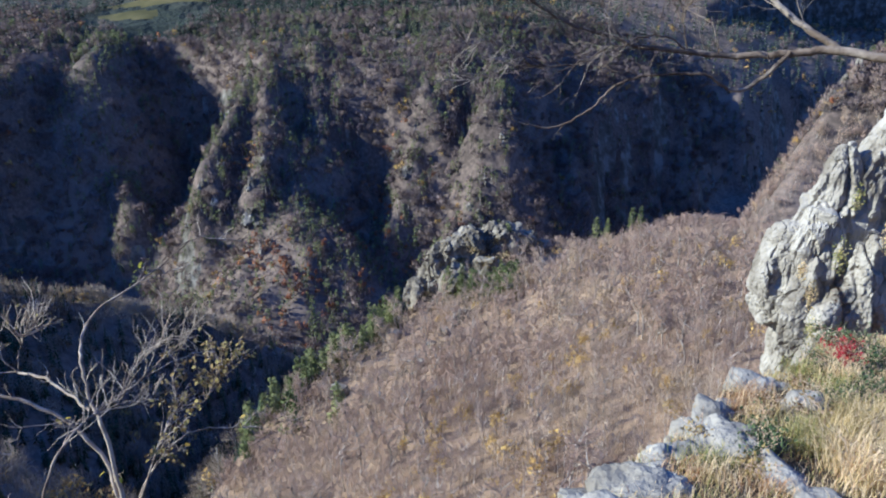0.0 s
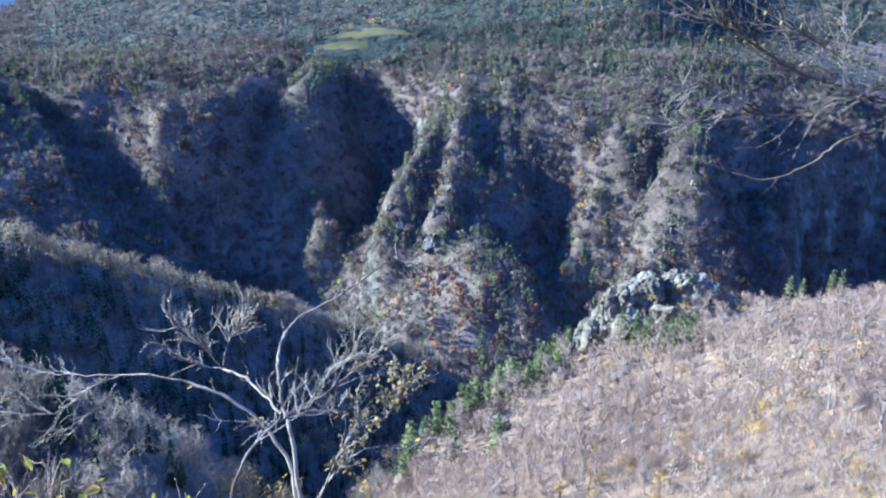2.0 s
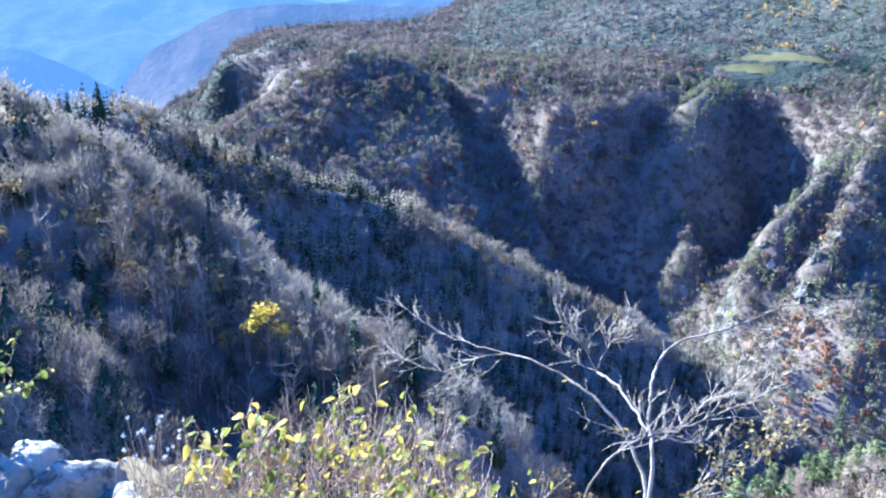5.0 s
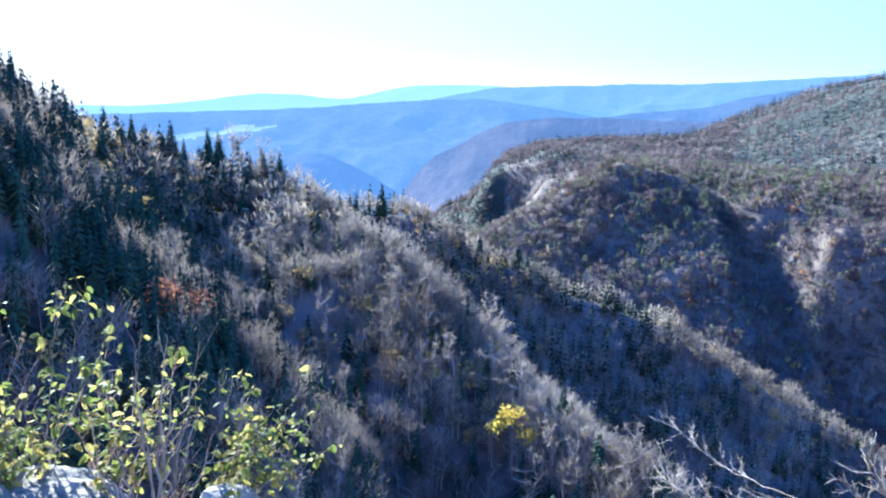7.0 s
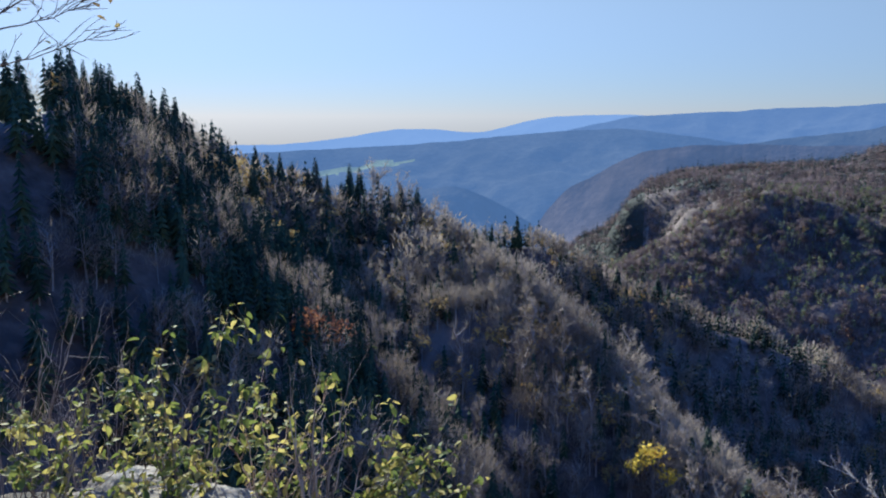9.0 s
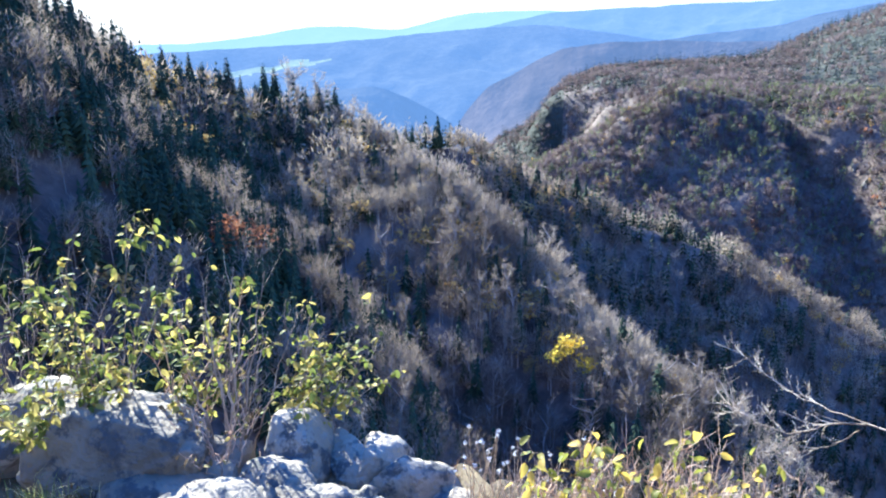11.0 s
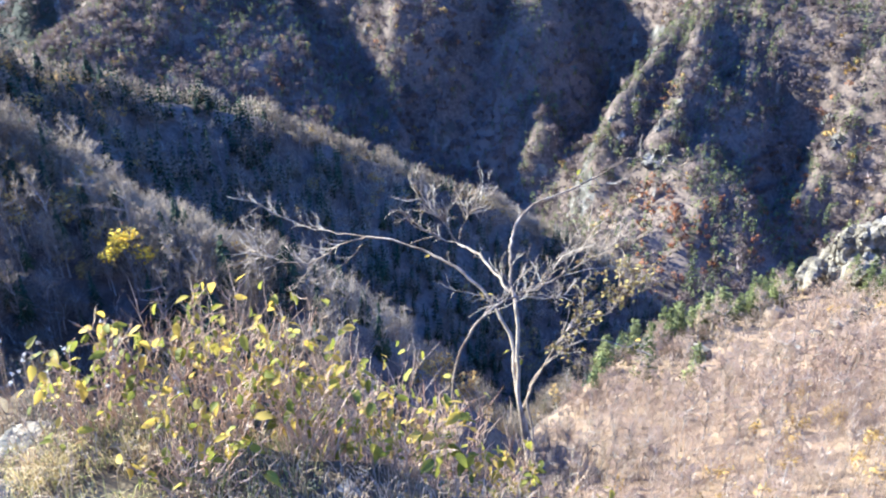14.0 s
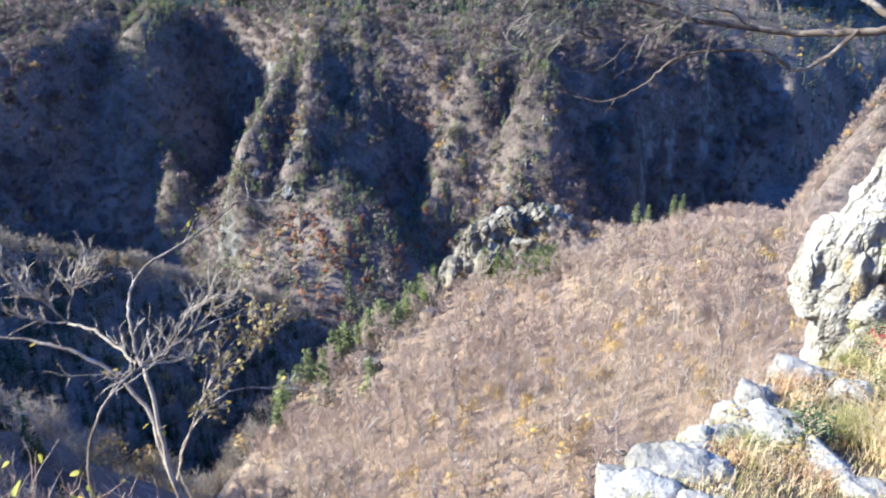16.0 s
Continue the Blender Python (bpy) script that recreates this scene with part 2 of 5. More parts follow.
def height(x, y):
    x, y = np.asarray(x, float), np.asarray(y, float)
    r = np.hypot(x, y)
    az = np.degrees(np.arctan2(-x, y))
    floor = -335 + (0.03 - 0.16 * np.clip((az - 50) / 8, 0, 1)) * np.maximum(0, r - 1100) + 6 * fbm(x / 90, y / 90, 5)
    # the slope of tan woods below the ledge
    d, _ = along(x, y, BROWN_EDGE)
    brown = -70 + 0.406 * x - 0.255 * y - 0.0033 * np.maximum(0, x - 50) ** 2 + 5 * fbm(x / 60, y / 60, 1) + 1.2 * fbm(x / 12, y / 12, 2)
    ease = np.clip((y - 190) / 120, 0, 1) * np.clip((x - 25) / 60, 0, 1)
    brown = brown - 7 * ease
    brown = brown + 17 * np.exp(-((x - 18) ** 2 / 26 ** 2 + (y - 311) ** 2 / 15 ** 2))
    brown = brown - 1.1 * (np.sqrt(np.maximum(d, 0) ** 2 + 25) - 5)
    brown = np.where(y < -5, np.maximum(brown, -60 + 0.3 * (-y)), brown)
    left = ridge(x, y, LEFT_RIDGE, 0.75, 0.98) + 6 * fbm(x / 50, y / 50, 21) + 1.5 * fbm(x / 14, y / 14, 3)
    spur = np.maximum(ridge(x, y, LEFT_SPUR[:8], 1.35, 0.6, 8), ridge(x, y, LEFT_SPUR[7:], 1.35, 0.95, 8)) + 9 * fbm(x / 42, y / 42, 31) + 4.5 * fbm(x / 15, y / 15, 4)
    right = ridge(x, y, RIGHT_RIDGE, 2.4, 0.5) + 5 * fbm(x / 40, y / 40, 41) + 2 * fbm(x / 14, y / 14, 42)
    # far wall of the gorge with its plateau
    rim = 950 - 0.0006 * np.minimum(x, 0) ** 2 + 0.8 * (np.sqrt(np.maximum(0, x - 20) ** 2 + 1600) - 40)
    rim = np.where(x < -620, 719 - 0.55 * (-620 - x), rim) + (45 * fbm(x / 150, 0 * x + 3.3, 53) + 16 * fbm(x / 40, y / 200, 54)) * np.clip((x + 900) / 320, 0.15, 1) * np.interp(az, [15, 20, 30, 34], [1, 0.35, 0.35, 1])
    rim = rim + np.interp(az, [11.5, 18.2, 22, 32.5], [0, 92, 80, 10])
    rim = rim + 95 * np.clip((az - 30) / 11, 0, 1)
    v = (y - rim) / (1 + 0.28 * np.clip((x - 10) / 160, 0, 1) + 0.25 * np.clip((-x - 100) / 500, 0, 1))
    v = np.minimum(v, (47.0 + 3 * fbm(r / 150, 0 * r, 55) + 5 * np.clip((r - 1150) / 150, 0, 1) - az) * 0.0175 * r)
    top = -100 - 0.14 * np.maximum(0, x - 60) - 0.14 * np.maximum(0, r - 1520) * np.clip((az - 36) / 6, 0, 1)
    shoulder = np.interp(az, [10, 18, 21, 24, 31, 42, 50], [104, 22, 22, 60, 55, 40, 60])
    steeper = np.maximum(0, -v - shoulder * (1 + 0.9 * fbm(x / 80, y / 150, 52)))
    face = top + 0.42 * np.minimum(v, 0) - 1.6 * steeper * steeper / (steeper + 45) + 16 * fbm(x / 60, y / 60, 51) * np.clip(-v / 60, 0, 1)
    plateau = top + 0.085 * v + 24 * np.exp(-((x + 350) / 95) ** 2 - ((y - 1075) / 55) ** 2) + 20 * fbm(x / 130, y / 130, 61) * np.clip(v / 120, 0.25, 1) + 3 * fbm(x / 40, y / 40, 62)
    wall = np.where(v < 0, face, plateau)
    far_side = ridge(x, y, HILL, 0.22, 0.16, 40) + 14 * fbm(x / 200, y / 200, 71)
    h = smax(floor, wall, 10)
    bump = 9 * fbm(x / 26, y / 26, 81, 5) + 12 * fbm(x / 80, y / 80, 82) - 14 * np.abs(fbm(x / 45, y / 70, 83))
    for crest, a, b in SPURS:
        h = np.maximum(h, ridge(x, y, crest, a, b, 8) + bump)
    h = np.where(v > 60, smax(h, far_side - (0.25 + 0.2 * np.clip(x / 200, 0, 1)) * np.maximum(0, 600 - v) - 6 * np.maximum(0, az - 46), 6), h)
    h = smax(h, right, 5)
    h = np.maximum(h, left)
    h = np.maximum(h, spur)
    h = np.maximum(h, brown)
    # the rocky ledge
    re = edge_radius(az)
    ledge = -0.25 * np.maximum(y, 0) - 0.10 * np.minimum(y, 0) + 0.05 * fbm(x * 1.1, y * 1.1, 91) + 0.02 * fbm(x * 6, y * 6, 92)
    ledge = ledge - 0.55 * np.clip((-x - 2.6) / 0.65, 0, 1) * np.clip((1.8 - y) / 0.5, 0, 1)
    over = np.maximum(0, r - re)
    ledge = ledge - 1.6 * over - 0.05 * over * over
    h = np.where(r < 60, np.maximum(h, ledge), h)
    return h


def outwards(me, ways):
    """Keep for each vertex the way out from the middle of its crown."""
    w = ways / (np.linalg.norm(ways, axis=1)[:, None] + 1e-9)
    me.attributes.new("outwards", "FLOAT_VECTOR", "POINT").data.foreach_set("vector", np.ascontiguousarray(w, dtype=np.float32).ravel())
    return me


def mesh_from(name, verts, faces, mats, index=None, smooth=False):
    me = bpy.data.meshes.new(name)
    n = faces.shape[1]
    me.vertices.add(len(verts))
    me.vertices.foreach_set("co", np.ascontiguousarray(verts, dtype=np.float32).ravel())
    me.loops.add(len(faces) * n)
    me.loops.foreach_set("vertex_index", np.ascontiguousarray(faces, dtype=np.int32).ravel())
    me.polygons.add(len(faces))
    me.polygons.foreach_set("loop_start", np.arange(0, len(faces) * n, n, dtype=np.int32))
    for m in mats:
        me.materials.append(m)
    if index is not None:
        me.polygons.foreach_set("material_index", np.ascontiguousarray(index, dtype=np.int32))
    me.polygons.foreach_set("use_smooth", np.full(len(faces), smooth))
    me.update(calc_edges=True)
    return me


AZ = np.radians(np.concatenate([np.linspace(-37, 105, 420), np.linspace(108, 320, 40)]))
RR = np.concatenate([[0.0], np.geomspace(0.25, 9, 60), np.geomspace(9.5, 110, 46), np.linspace(113, 520, 112), np.linspace(525, 1000, 105),
                     np.linspace(1006, 1120, 20), np.linspace(1130, 2000, 54), np.geomspace(2050, 4950, 14)])
ga, gr = np.meshgrid(AZ, RR)
gx, gy = -gr * np.sin(ga), gr * np.cos(ga)
gz = height(gx, gy)
na, nr = len(AZ), len(RR)
idx = np.arange(na * nr).reshape(nr, na)
nxt = np.roll(idx, -1, axis=1)
quads = np.stack([idx[:-1], idx[1:], nxt[1:], nxt[:-1]], -1).reshape(-1, 4)
cx, cy = gx.ravel()[quads].mean(1), gy.ravel()[quads].mean(1)
P = np.stack([gx.ravel(), gy.ravel(), gz.ravel()], 1)
nrm = np.cross(P[quads[:, 2]] - P[quads[:, 0]], P[quads[:, 1]] - P[quads[:, 3]])
nrm /= np.linalg.norm(nrm, axis=1)[:, None] + 1e-12
steep = np.abs(nrm[:, 2])
cr = np.hypot(cx, cy)
zone = np.ones(len(quads), int)
dist_edge, _ = along(cx, cy, BROWN_EDGE)
zone[(dist_edge < 4) & (cr < 480) & (cx > -80)] = 0
zone[(steep < 0.36) & (cr > 540) & (P[quads[:, 0], 2] < -150)] = 2
mead = np.minimum(((cx + 345) / 66) ** 2 + ((cy - 1052 - 0.2 * (cx + 350)) / 12) ** 2, ((cx + 372) / 34) ** 2 + ((cy - 1014 - 0.2 * (cx + 350)) / 14) ** 2) + 0.7 * fbm(cx / 24, cy / 24, 7) < 1
zone[(cy > 760) & (P[quads[:, 0], 2] > -112) & (cr > 900)] = 5
zone[mead] = 3
zone[(cr > 1550) & ((cx < -1100) | (cr > 2100)) | ((cr > 1100) & (cx < -1.45 * cy))] = 5
zone[cr < 9] = 4
ground = new("ground", mesh_from("ground", P, quads, [M_LITTER, M_FOREST_FLOOR, M_CLIFF, M_MEADOW, M_SOIL, M_FARWOOD], zone, smooth=True))
tagged(ground, "wooded mountain gorge with steep slopes, bare ledges and a meadow", "terrain", kind="structure")


# ---------------------------------------------------------------- woods
def unit(rng, n):
    v = rng.normal(size=(n, 3))
    return v / np.linalg.norm(v, axis=1)[:, None]


def slivers(base, way, length, width, rng):
    """One thin triangle each, from base along way."""
    n = len(base)
    s = np.cross(way, unit(rng, n))
    s /= np.linalg.norm(s, axis=1)[:, None] + 1e-9
    w = (width / 2)[:, None] * s
    v = np.stack([base - w, base + w, base + way * length[:, None]], 1).reshape(-1, 3)
    return v, np.arange(3 * n).reshape(-1, 3)


def cards(centre, size, rng, flat=0.0):
    n = len(centre)
    a = unit(rng, n)
    b = np.cross(a, unit(rng, n))
    b /= np.linalg.norm(b, axis=1)[:, None] + 1e-9
    s = size[:, None]
    k = rng.uniform(-0.4, 0.4, (n, 1))
    v = np.stack([centre - a * s, centre + b * s * 0.8 + a * s * k, centre + a * s * 0.9], 1).reshape(-1, 3)
    return v, np.arange(3 * n).reshape(-1, 3)


def joined(items):
    vs, fs, ms, o = [], [], [], 0
    for (v, f), m in items:
        vs.append(v)
        fs.append(f + o)
        ms.append(np.full(len(f), m))
        o += len(v)
    return np.concatenate(vs), np.concatenate(fs), np.concatenate(ms)


def trunk_tris(height_, radius, lean=(0, 0), sides=3):
    a = np.arange(sides) * 2 * np.pi / sides
    b = np.stack([np.cos(a) * radius, np.sin(a) * radius, np.full(sides, -0.05 * height_)], 1)
    v = np.concatenate([b, [[lean[0], lean[1], height_]]])
    f = np.array([[i, (i + 1) % sides, sides] for i in range(sides)])
    return v, f


def bare_tree(seed, twigs=22, limbs=0, slim=0.33, size=0.16, thin=1.0):
    """Unit height leafless tree: trunk and limbs (slot 0), twig haze (slot 1)."""
    rng = np.random.default_rng(seed)
    items = [(trunk_tris(0.86, 0.018, rng.uniform(-0.06, 0.06, 2)), 0)]
    if limbs:
        z = rng.uniform(0.28, 0.8, limbs)
        ph = rng.uniform(0, 2 * np.pi, limbs)
        way = np.stack([np.cos(ph) * 0.75, np.sin(ph) * 0.75, rng.uniform(0.5, 1.2, limbs)], 1)
        way /= np.linalg.norm(way, axis=1)[:, None]
        base = np.stack([0 * z, 0 * z, z], 1)
        items.append((slivers(base, way, rng.uniform(0.25, 0.48, limbs) * (1.15 - z * 0.6), np.full(limbs, 0.016), rng), 0))
    c = unit(rng, twigs) * rng.uniform(0.35, 1, (twigs, 1)) * np.array([slim, slim, 0.36]) + np.array([0, 0, 0.62])
    way = c - np.array([0, 0, 0.32]) + rng.normal(size=(twigs, 3)) * 0.22
    way[:, 2] += 0.10
    way /= np.linalg.norm(way, axis=1)[:, None]
    items.append((slivers(c - way * size * 0.5, way, np.full(twigs, size * 1.6), rng.uniform(0.35, 0.65, twigs) * size * thin, rng), 1))
    return joined(items)


def leafy_tree(seed, leaves=40, wide=0.36, size=0.10):
    rng = np.random.default_rng(seed)
    items = [(trunk_tris(0.7, 0.022), 0)]
    lob = unit(rng, 7) * np.array([wide, wide, 0.28]) * 0.62 + np.array([0, 0, 0.62])
    c = lob[rng.integers(0, 7, leaves)] + unit(rng, leaves) * rng.uniform(0.3, 1, (leaves, 1)) * 0.19
    items.append((cards(c, rng.uniform(0.6, 1.2, leaves) * size, rng), 1))
    return joined(items)


def fir_tree(seed, tiers=7, fan=6, wide=0.19):
    rng = np.random.default_rng(seed)
    items = [(trunk_tris(0.98, 0.016), 0)]
    for i in range(tiers):
        u = i / (tiers - 1)
        z, r = 0.16 + 0.78 * u, wide * (1.02 - 0.9 * u)
        ph = np.arange(fan) * 2 * np.pi / fan + rng.uniform(0, 6)
        tip = np.stack([np.cos(ph) * r, np.sin(ph) * r, np.full(fan, z - r * 0.35)], 1) * np.array([1, 1, 1]) + rng.normal(size=(fan, 3)) * 0.016
        q = 0.55
        a = np.stack([np.cos(ph + q) * r * 0.42, np.sin(ph + q) * r * 0.42, np.full(fan, z)], 1)
        b = np.stack([np.cos(ph - q) * r * 0.42, np.sin(ph - q) * r * 0.42, np.full(fan, z)], 1)
        t = np.tile([[0, 0, z + 0.09]], (fan, 1))
        v = np.stack([tip, a, t, b], 1).reshape(-1, 3)
        k = np.arange(fan)[:, None] * 4
        f = np.concatenate([k + np.array([[0, 1, 2]]), k + np.array([[0, 2, 3]])])
        items.append(((v, f), 1))
    return joined(items)


def pine_tree(seed, tufts=34, wide=0.27):
    rng = np.random.default_rng(seed)
    items = [(trunk_tris(0.9, 0.02), 0)]
    z = rng.uniform(0.25, 1.0, tufts)
    r = wide * np.sqrt(np.clip(1.08 - z, 0.02, 1)) * rng.uniform(0.3, 1, tufts)
    ph = rng.uniform(0, 6.3, tufts)
    c = np.stack([np.cos(ph) * r, np.sin(ph) * r, z], 1)
    items.append((cards(c, rng.uniform(0.06, 0.11, tufts), rng), 1))
    return joined(items)


def scatter(rng, n, az0, az1, r0, r1, keep):
    a = np.radians(rng.uniform(az0, az1, n))
    r = np.sqrt(rng.uniform(r0 * r0, r1 * r1, n))
    x, y = -r * np.sin(a), r * np.cos(a)
    z = height(x, y)
    k = keep(x, y, z)
    return np.stack([x, y, z], 1)[k]


def plant(name, label, pts, templates, mats, tall, rng, category="trees"):
    """Many alike trees, joined into one stand."""
    vs, fs, ms, ws, o = [], [], [], [], 0
    which = rng.integers(0, len(templates), len(pts))
    for k, (tv, tf, tm) in enumerate(templates):
        p = pts[which == k]
        n = len(p)
        if not n:
            continue
        a = rng.uniform(0, 6.283, n)
        h = rng.uniform(tall[0], tall[1], n)
        w = h * rng.uniform(0.85, 1.2, n)
        c, s = np.cos(a)[:, None], np.sin(a)[:, None]
        x = (tv[None, :, 0] * c - tv[None, :, 1] * s) * w[:, None] + p[:, 0:1]
        y = (tv[None, :, 0] * s + tv[None, :, 1] * c) * w[:, None] + p[:, 1:2]
        z = tv[None, :, 2] * h[:, None] + p[:, 2:3]
        ws.append(np.stack([x - p[:, 0:1], y - p[:, 1:2], (tv[None, :, 2] - 0.45) * h[:, None]], -1).reshape(-1, 3))
        vs.append(np.stack([x, y, z], -1).reshape(-1, 3))
        fs.append((tf[None] + (np.arange(n) * len(tv))[:, None, None] + o).reshape(-1, 3))
        ms.append(np.tile(tm, n))
        o += n * len(tv)
    if not vs:
        return None
    ob = new(name, outwards(mesh_from(name, np.concatenate(vs), np.concatenate(fs), mats, np.concatenate(ms)), np.concatenate(ws)))
    return tagged(ob, label, category, kind="stuff")


def slope_of(x, y, e=4.0):
    return np.hypot(height(x + e, y) - height(x - e, y), height(x, y + e) - height(x, y - e)) / (2 * e)


rng = np.random.default_rng(5)
FAR_BARE = [bare_tree(i, 32, 0, 0.42, 0.16) for i in range(6)]
FAR_LEAFY = [leafy_tree(20 + i, 24, 0.38, 0.16) for i in range(4)]
FAR_FIR = [fir_tree(30 + i, 4, 4, 0.19) for i in range(4)]
FAR_PINE = [pine_tree(40 + i, 22) for i in range(4)]


def on_wall(x, y, z):
    sl = slope_of(x, y)
    return (z > -325) & (rng.uniform(size=len(x)) > (sl - 1.5) * np.where(x < -0.2 * y, 0.2, 0.6)) & ~((((x + 350) / 74) ** 2 + ((y - 1005 - 0.2 * (x + 350)) / 62) ** 2) < 1)


wall_pts = scatter(rng, 27000, -34, 58, 560, 1120, on_wall)
pick = rng.uniform(size=len(wall_pts)) + 0.5 * fbm(wall_pts[:, 0] / 45, wall_pts[:, 1] / 45, 8)
low = wall_pts[:, 2] < -250
waz = np.degrees(np.arctan2(-wall_pts[:, 0], wall_pts[:, 1]))
rust = (pick > 1.16) | (low & (waz > 2) & (waz < 15) & (pick > 0.80))
ochre = (pick > 1.06) & ~rust
near_rib = np.min([np.abs(along(wall_pts[:, 0], wall_pts[:, 1], c)[0]) for c, _, _ in SPURS[:8]], axis=0)
top_fir = (wall_pts[:, 2] > -118) & (np.hypot(wall_pts[:, 0], wall_pts[:, 1]) > 990) & (waz < 24) & (pick < 0.75)
green = (pick < 0.2) | ((near_rib < 26) & (pick < 0.58)) | ((waz > 33) & (pick < 0.46))
rust, ochre, green = rust & ~top_fir, ochre & ~top_fir, green & ~top_fir
bare = ~(rust | ochre | green | top_fir)
plant("firs", "dark green spruces along the rim of the plateau", wall_pts[top_fir], FAR_FIR, [M_BARK, M_FIR], (10, 17), rng)
plant("woods", "bare grey-brown beech woods on the far gorge wall", wall_pts[bare], FAR_BARE, [M_BARK, M_TWIG], (7, 14), rng)
plant("woods", "rust-red beeches still in leaf on the far wall", wall_pts[rust], FAR_LEAFY, [M_BARK, M_RUST], (7, 12), rng)
plant("woods", "ochre autumn trees among the bare far woods", wall_pts[ochre], FAR_LEAFY, [M_BARK, M_OCHRE], (7, 12), rng)
plant("pines", "pale green pines on the ribs of the far wall", wall_pts[green], FAR_PINE, [M_BARK, M_PINE], (8, 15), rng)
plat = scatter(rng, 16500, -36, 60, 1000, 2050, lambda x, y, z: (z > -260) & ~((((x + 350) / 74) ** 2 + ((y - 1005 - 0.2 * (x + 350)) / 62) ** 2) < 1))
paz = np.degrees(np.arctan2(-plat[:, 0], plat[:, 1]))
pick = rng.uniform(size=len(plat)) + 1.0 * fbm(plat[:, 0] / 90, plat[:, 1] / 90, 9) - np.clip((paz - 18) / 40, 0, 0.3)
plant("woods", "mixed bare woods on the plateau above the gorge", plat[pick < 0.2], FAR_BARE, [M_BARK, M_TWIG], (9, 15), rng)
plant("firs", "dark green spruce stands on the plateau", plat[(pick >= 0.2) & (pick < 1.05)], FAR_FIR, [M_BARK, M_FIR], (13, 23), rng)
plant("woods", "ochre autumn trees on the plateau", plat[pick >= 1.05], FAR_LEAFY, [M_BARK, M_OCHRE], (8, 13), rng)
head = np.concatenate([scatter(rng, 7000, 40, 68, 1000, 1800, lambda x, y, z: (z > -325)), scatter(rng, 1500, 48, 60, 780, 1150, lambda x, y, z: (z > -325))])
pick = rng.uniform(size=len(head)) + 0.5 * fbm(head[:, 0] / 70, head[:, 1] / 70, 14)
plant("firs", "green conifers scattered over the headlands down the gorge", head[pick < 0.4], FAR_FIR, [M_BARK, M_FIR], (9, 15), rng)
plant("woods", "bare woods on the headlands down the gorge", head[pick >= 0.4], FAR_BARE, [M_BARK, M_TWIG], (8, 14), rng)

MID_BARE = [bare_tree(60 + i, 240, 12, 0.42, 0.09, thin=0.2) for i in range(8)]
MID_TAN = [bare_tree(140 + i, 165, 8, 0.40, 0.09, thin=0.19) for i in range(8)]
MID_BARE_FAR = [bare_tree(160 + i, 64, 5, 0.38, 0.11, thin=0.6) for i in range(8)]
MID_FIR = [fir_tree(70 + i, 9, 6, 0.22) for i in range(5)]
MID_FIR_FAR = [fir_tree(75 + i, 6, 4, 0.23) for i in range(5)]
MID_LEAFY = [leafy_tree(90 + i, 60, 0.36, 0.08) for i in range(4)]


def on_left(x, y, z):
    d, _ = along(x, y, BROWN_EDGE)
    return (d > 6) & (z > -320) & (y > -140)


lp = np.concatenate([scatter(rng, 7200, 4, 120, 90, 520, on_left), scatter(rng, 2300, 40, 95, 120, 290, on_left), scatter(rng, 2600, 8, 62, 250, 500, on_left)])
ld, _ = along(lp[:, 0], lp[:, 1], LEFT_RIDGE)
pick = rng.uniform(size=len(lp)) + 0.6 * fbm(lp[:, 0] / 50, lp[:, 1] / 50, 10)
laz = np.degrees(np.arctan2(-lp[:, 0], lp[:, 1]))
fir = (pick < 0.14) | ((ld < -16) & (laz < 60) & (laz > 10) & (np.hypot(lp[:, 0], lp[:, 1]) > 240) & (pick < 0.45)) | ((laz > 44) & (np.abs(ld) < 22) & (pick < 0.45)) | ((laz > 68) & (pick < 0.2 + 0.04 * (np.minimum(laz, 80) - 68)))
yel = (pick > 0.93) & ~fir
near = np.hypot(lp[:, 0], lp[:, 1]) < 250
plant("woods", "bare grey beech woods on the near side spur", lp[~fir & ~yel & near], MID_BARE, [M_BARK, M_TWIG_GREY], (8, 13), rng)
plant("woods", "bare grey beech woods along the side ridge", lp[~fir & ~yel & ~near], MID_BARE_FAR, [M_BARK, M_TWIG_GREY], (8, 14), rng)
plant("firs", "dark firs along the side ridge", lp[fir & near], MID_FIR, [M_BARK, M_FIR], (8, 14), rng)
plant("firs", "dark firs along the farther side ridge", lp[fir & ~near], MID_FIR_FAR, [M_BARK, M_FIR], (8, 15), rng)
plant("woods", "yellowed trees scattered on the side ridge", lp[yel], MID_LEAFY, [M_BARK, M_OCHRE], (7, 11), rng)


def on_brown(x, y, z):
    d, _ = along(x, y, BROWN_EDGE)
    return (d < -2) & (x > -90) & (np.hypot(x, y) > 45)


bp = np.concatenate([scatter(rng, 6800, -40, 34, 60, 420, on_brown), scatter(rng, 1300, -36, 30, 60, 190, on_brown)])
pick = rng.uniform(size=len(bp)) + 0.5 * fbm(bp[:, 0] / 30, bp[:, 1] / 30, 12)
near = np.hypot(bp[:, 0], bp[:, 1]) < 180
plant("woods", "bare tan beech scrub on the sunlit slope", bp[(pick < 0.93) & near], MID_TAN, [M_PALE_BARK, M_TWIG_TAN], (4.5, 8.5), rng)
plant("woods", "bare tan beech scrub along the edge of the sunlit slope", bp[(pick < 0.93) & ~near], MID_BARE_FAR, [M_PALE_BARK, M_TWIG_TAN], (4.5, 8.5), rng)
plant("woods", "ochre bushes on the sunlit slope", bp[(pick >= 0.93) & (pick < 1.12)], MID_LEAFY, [M_BARK, M_OCHRE], (4, 7), rng)
rp = scatter(rng, 1900, -42, -16, 395, 680, lambda x, y, z: (along(x, y, BROWN_EDGE)[0] > 2) & (z > -230))
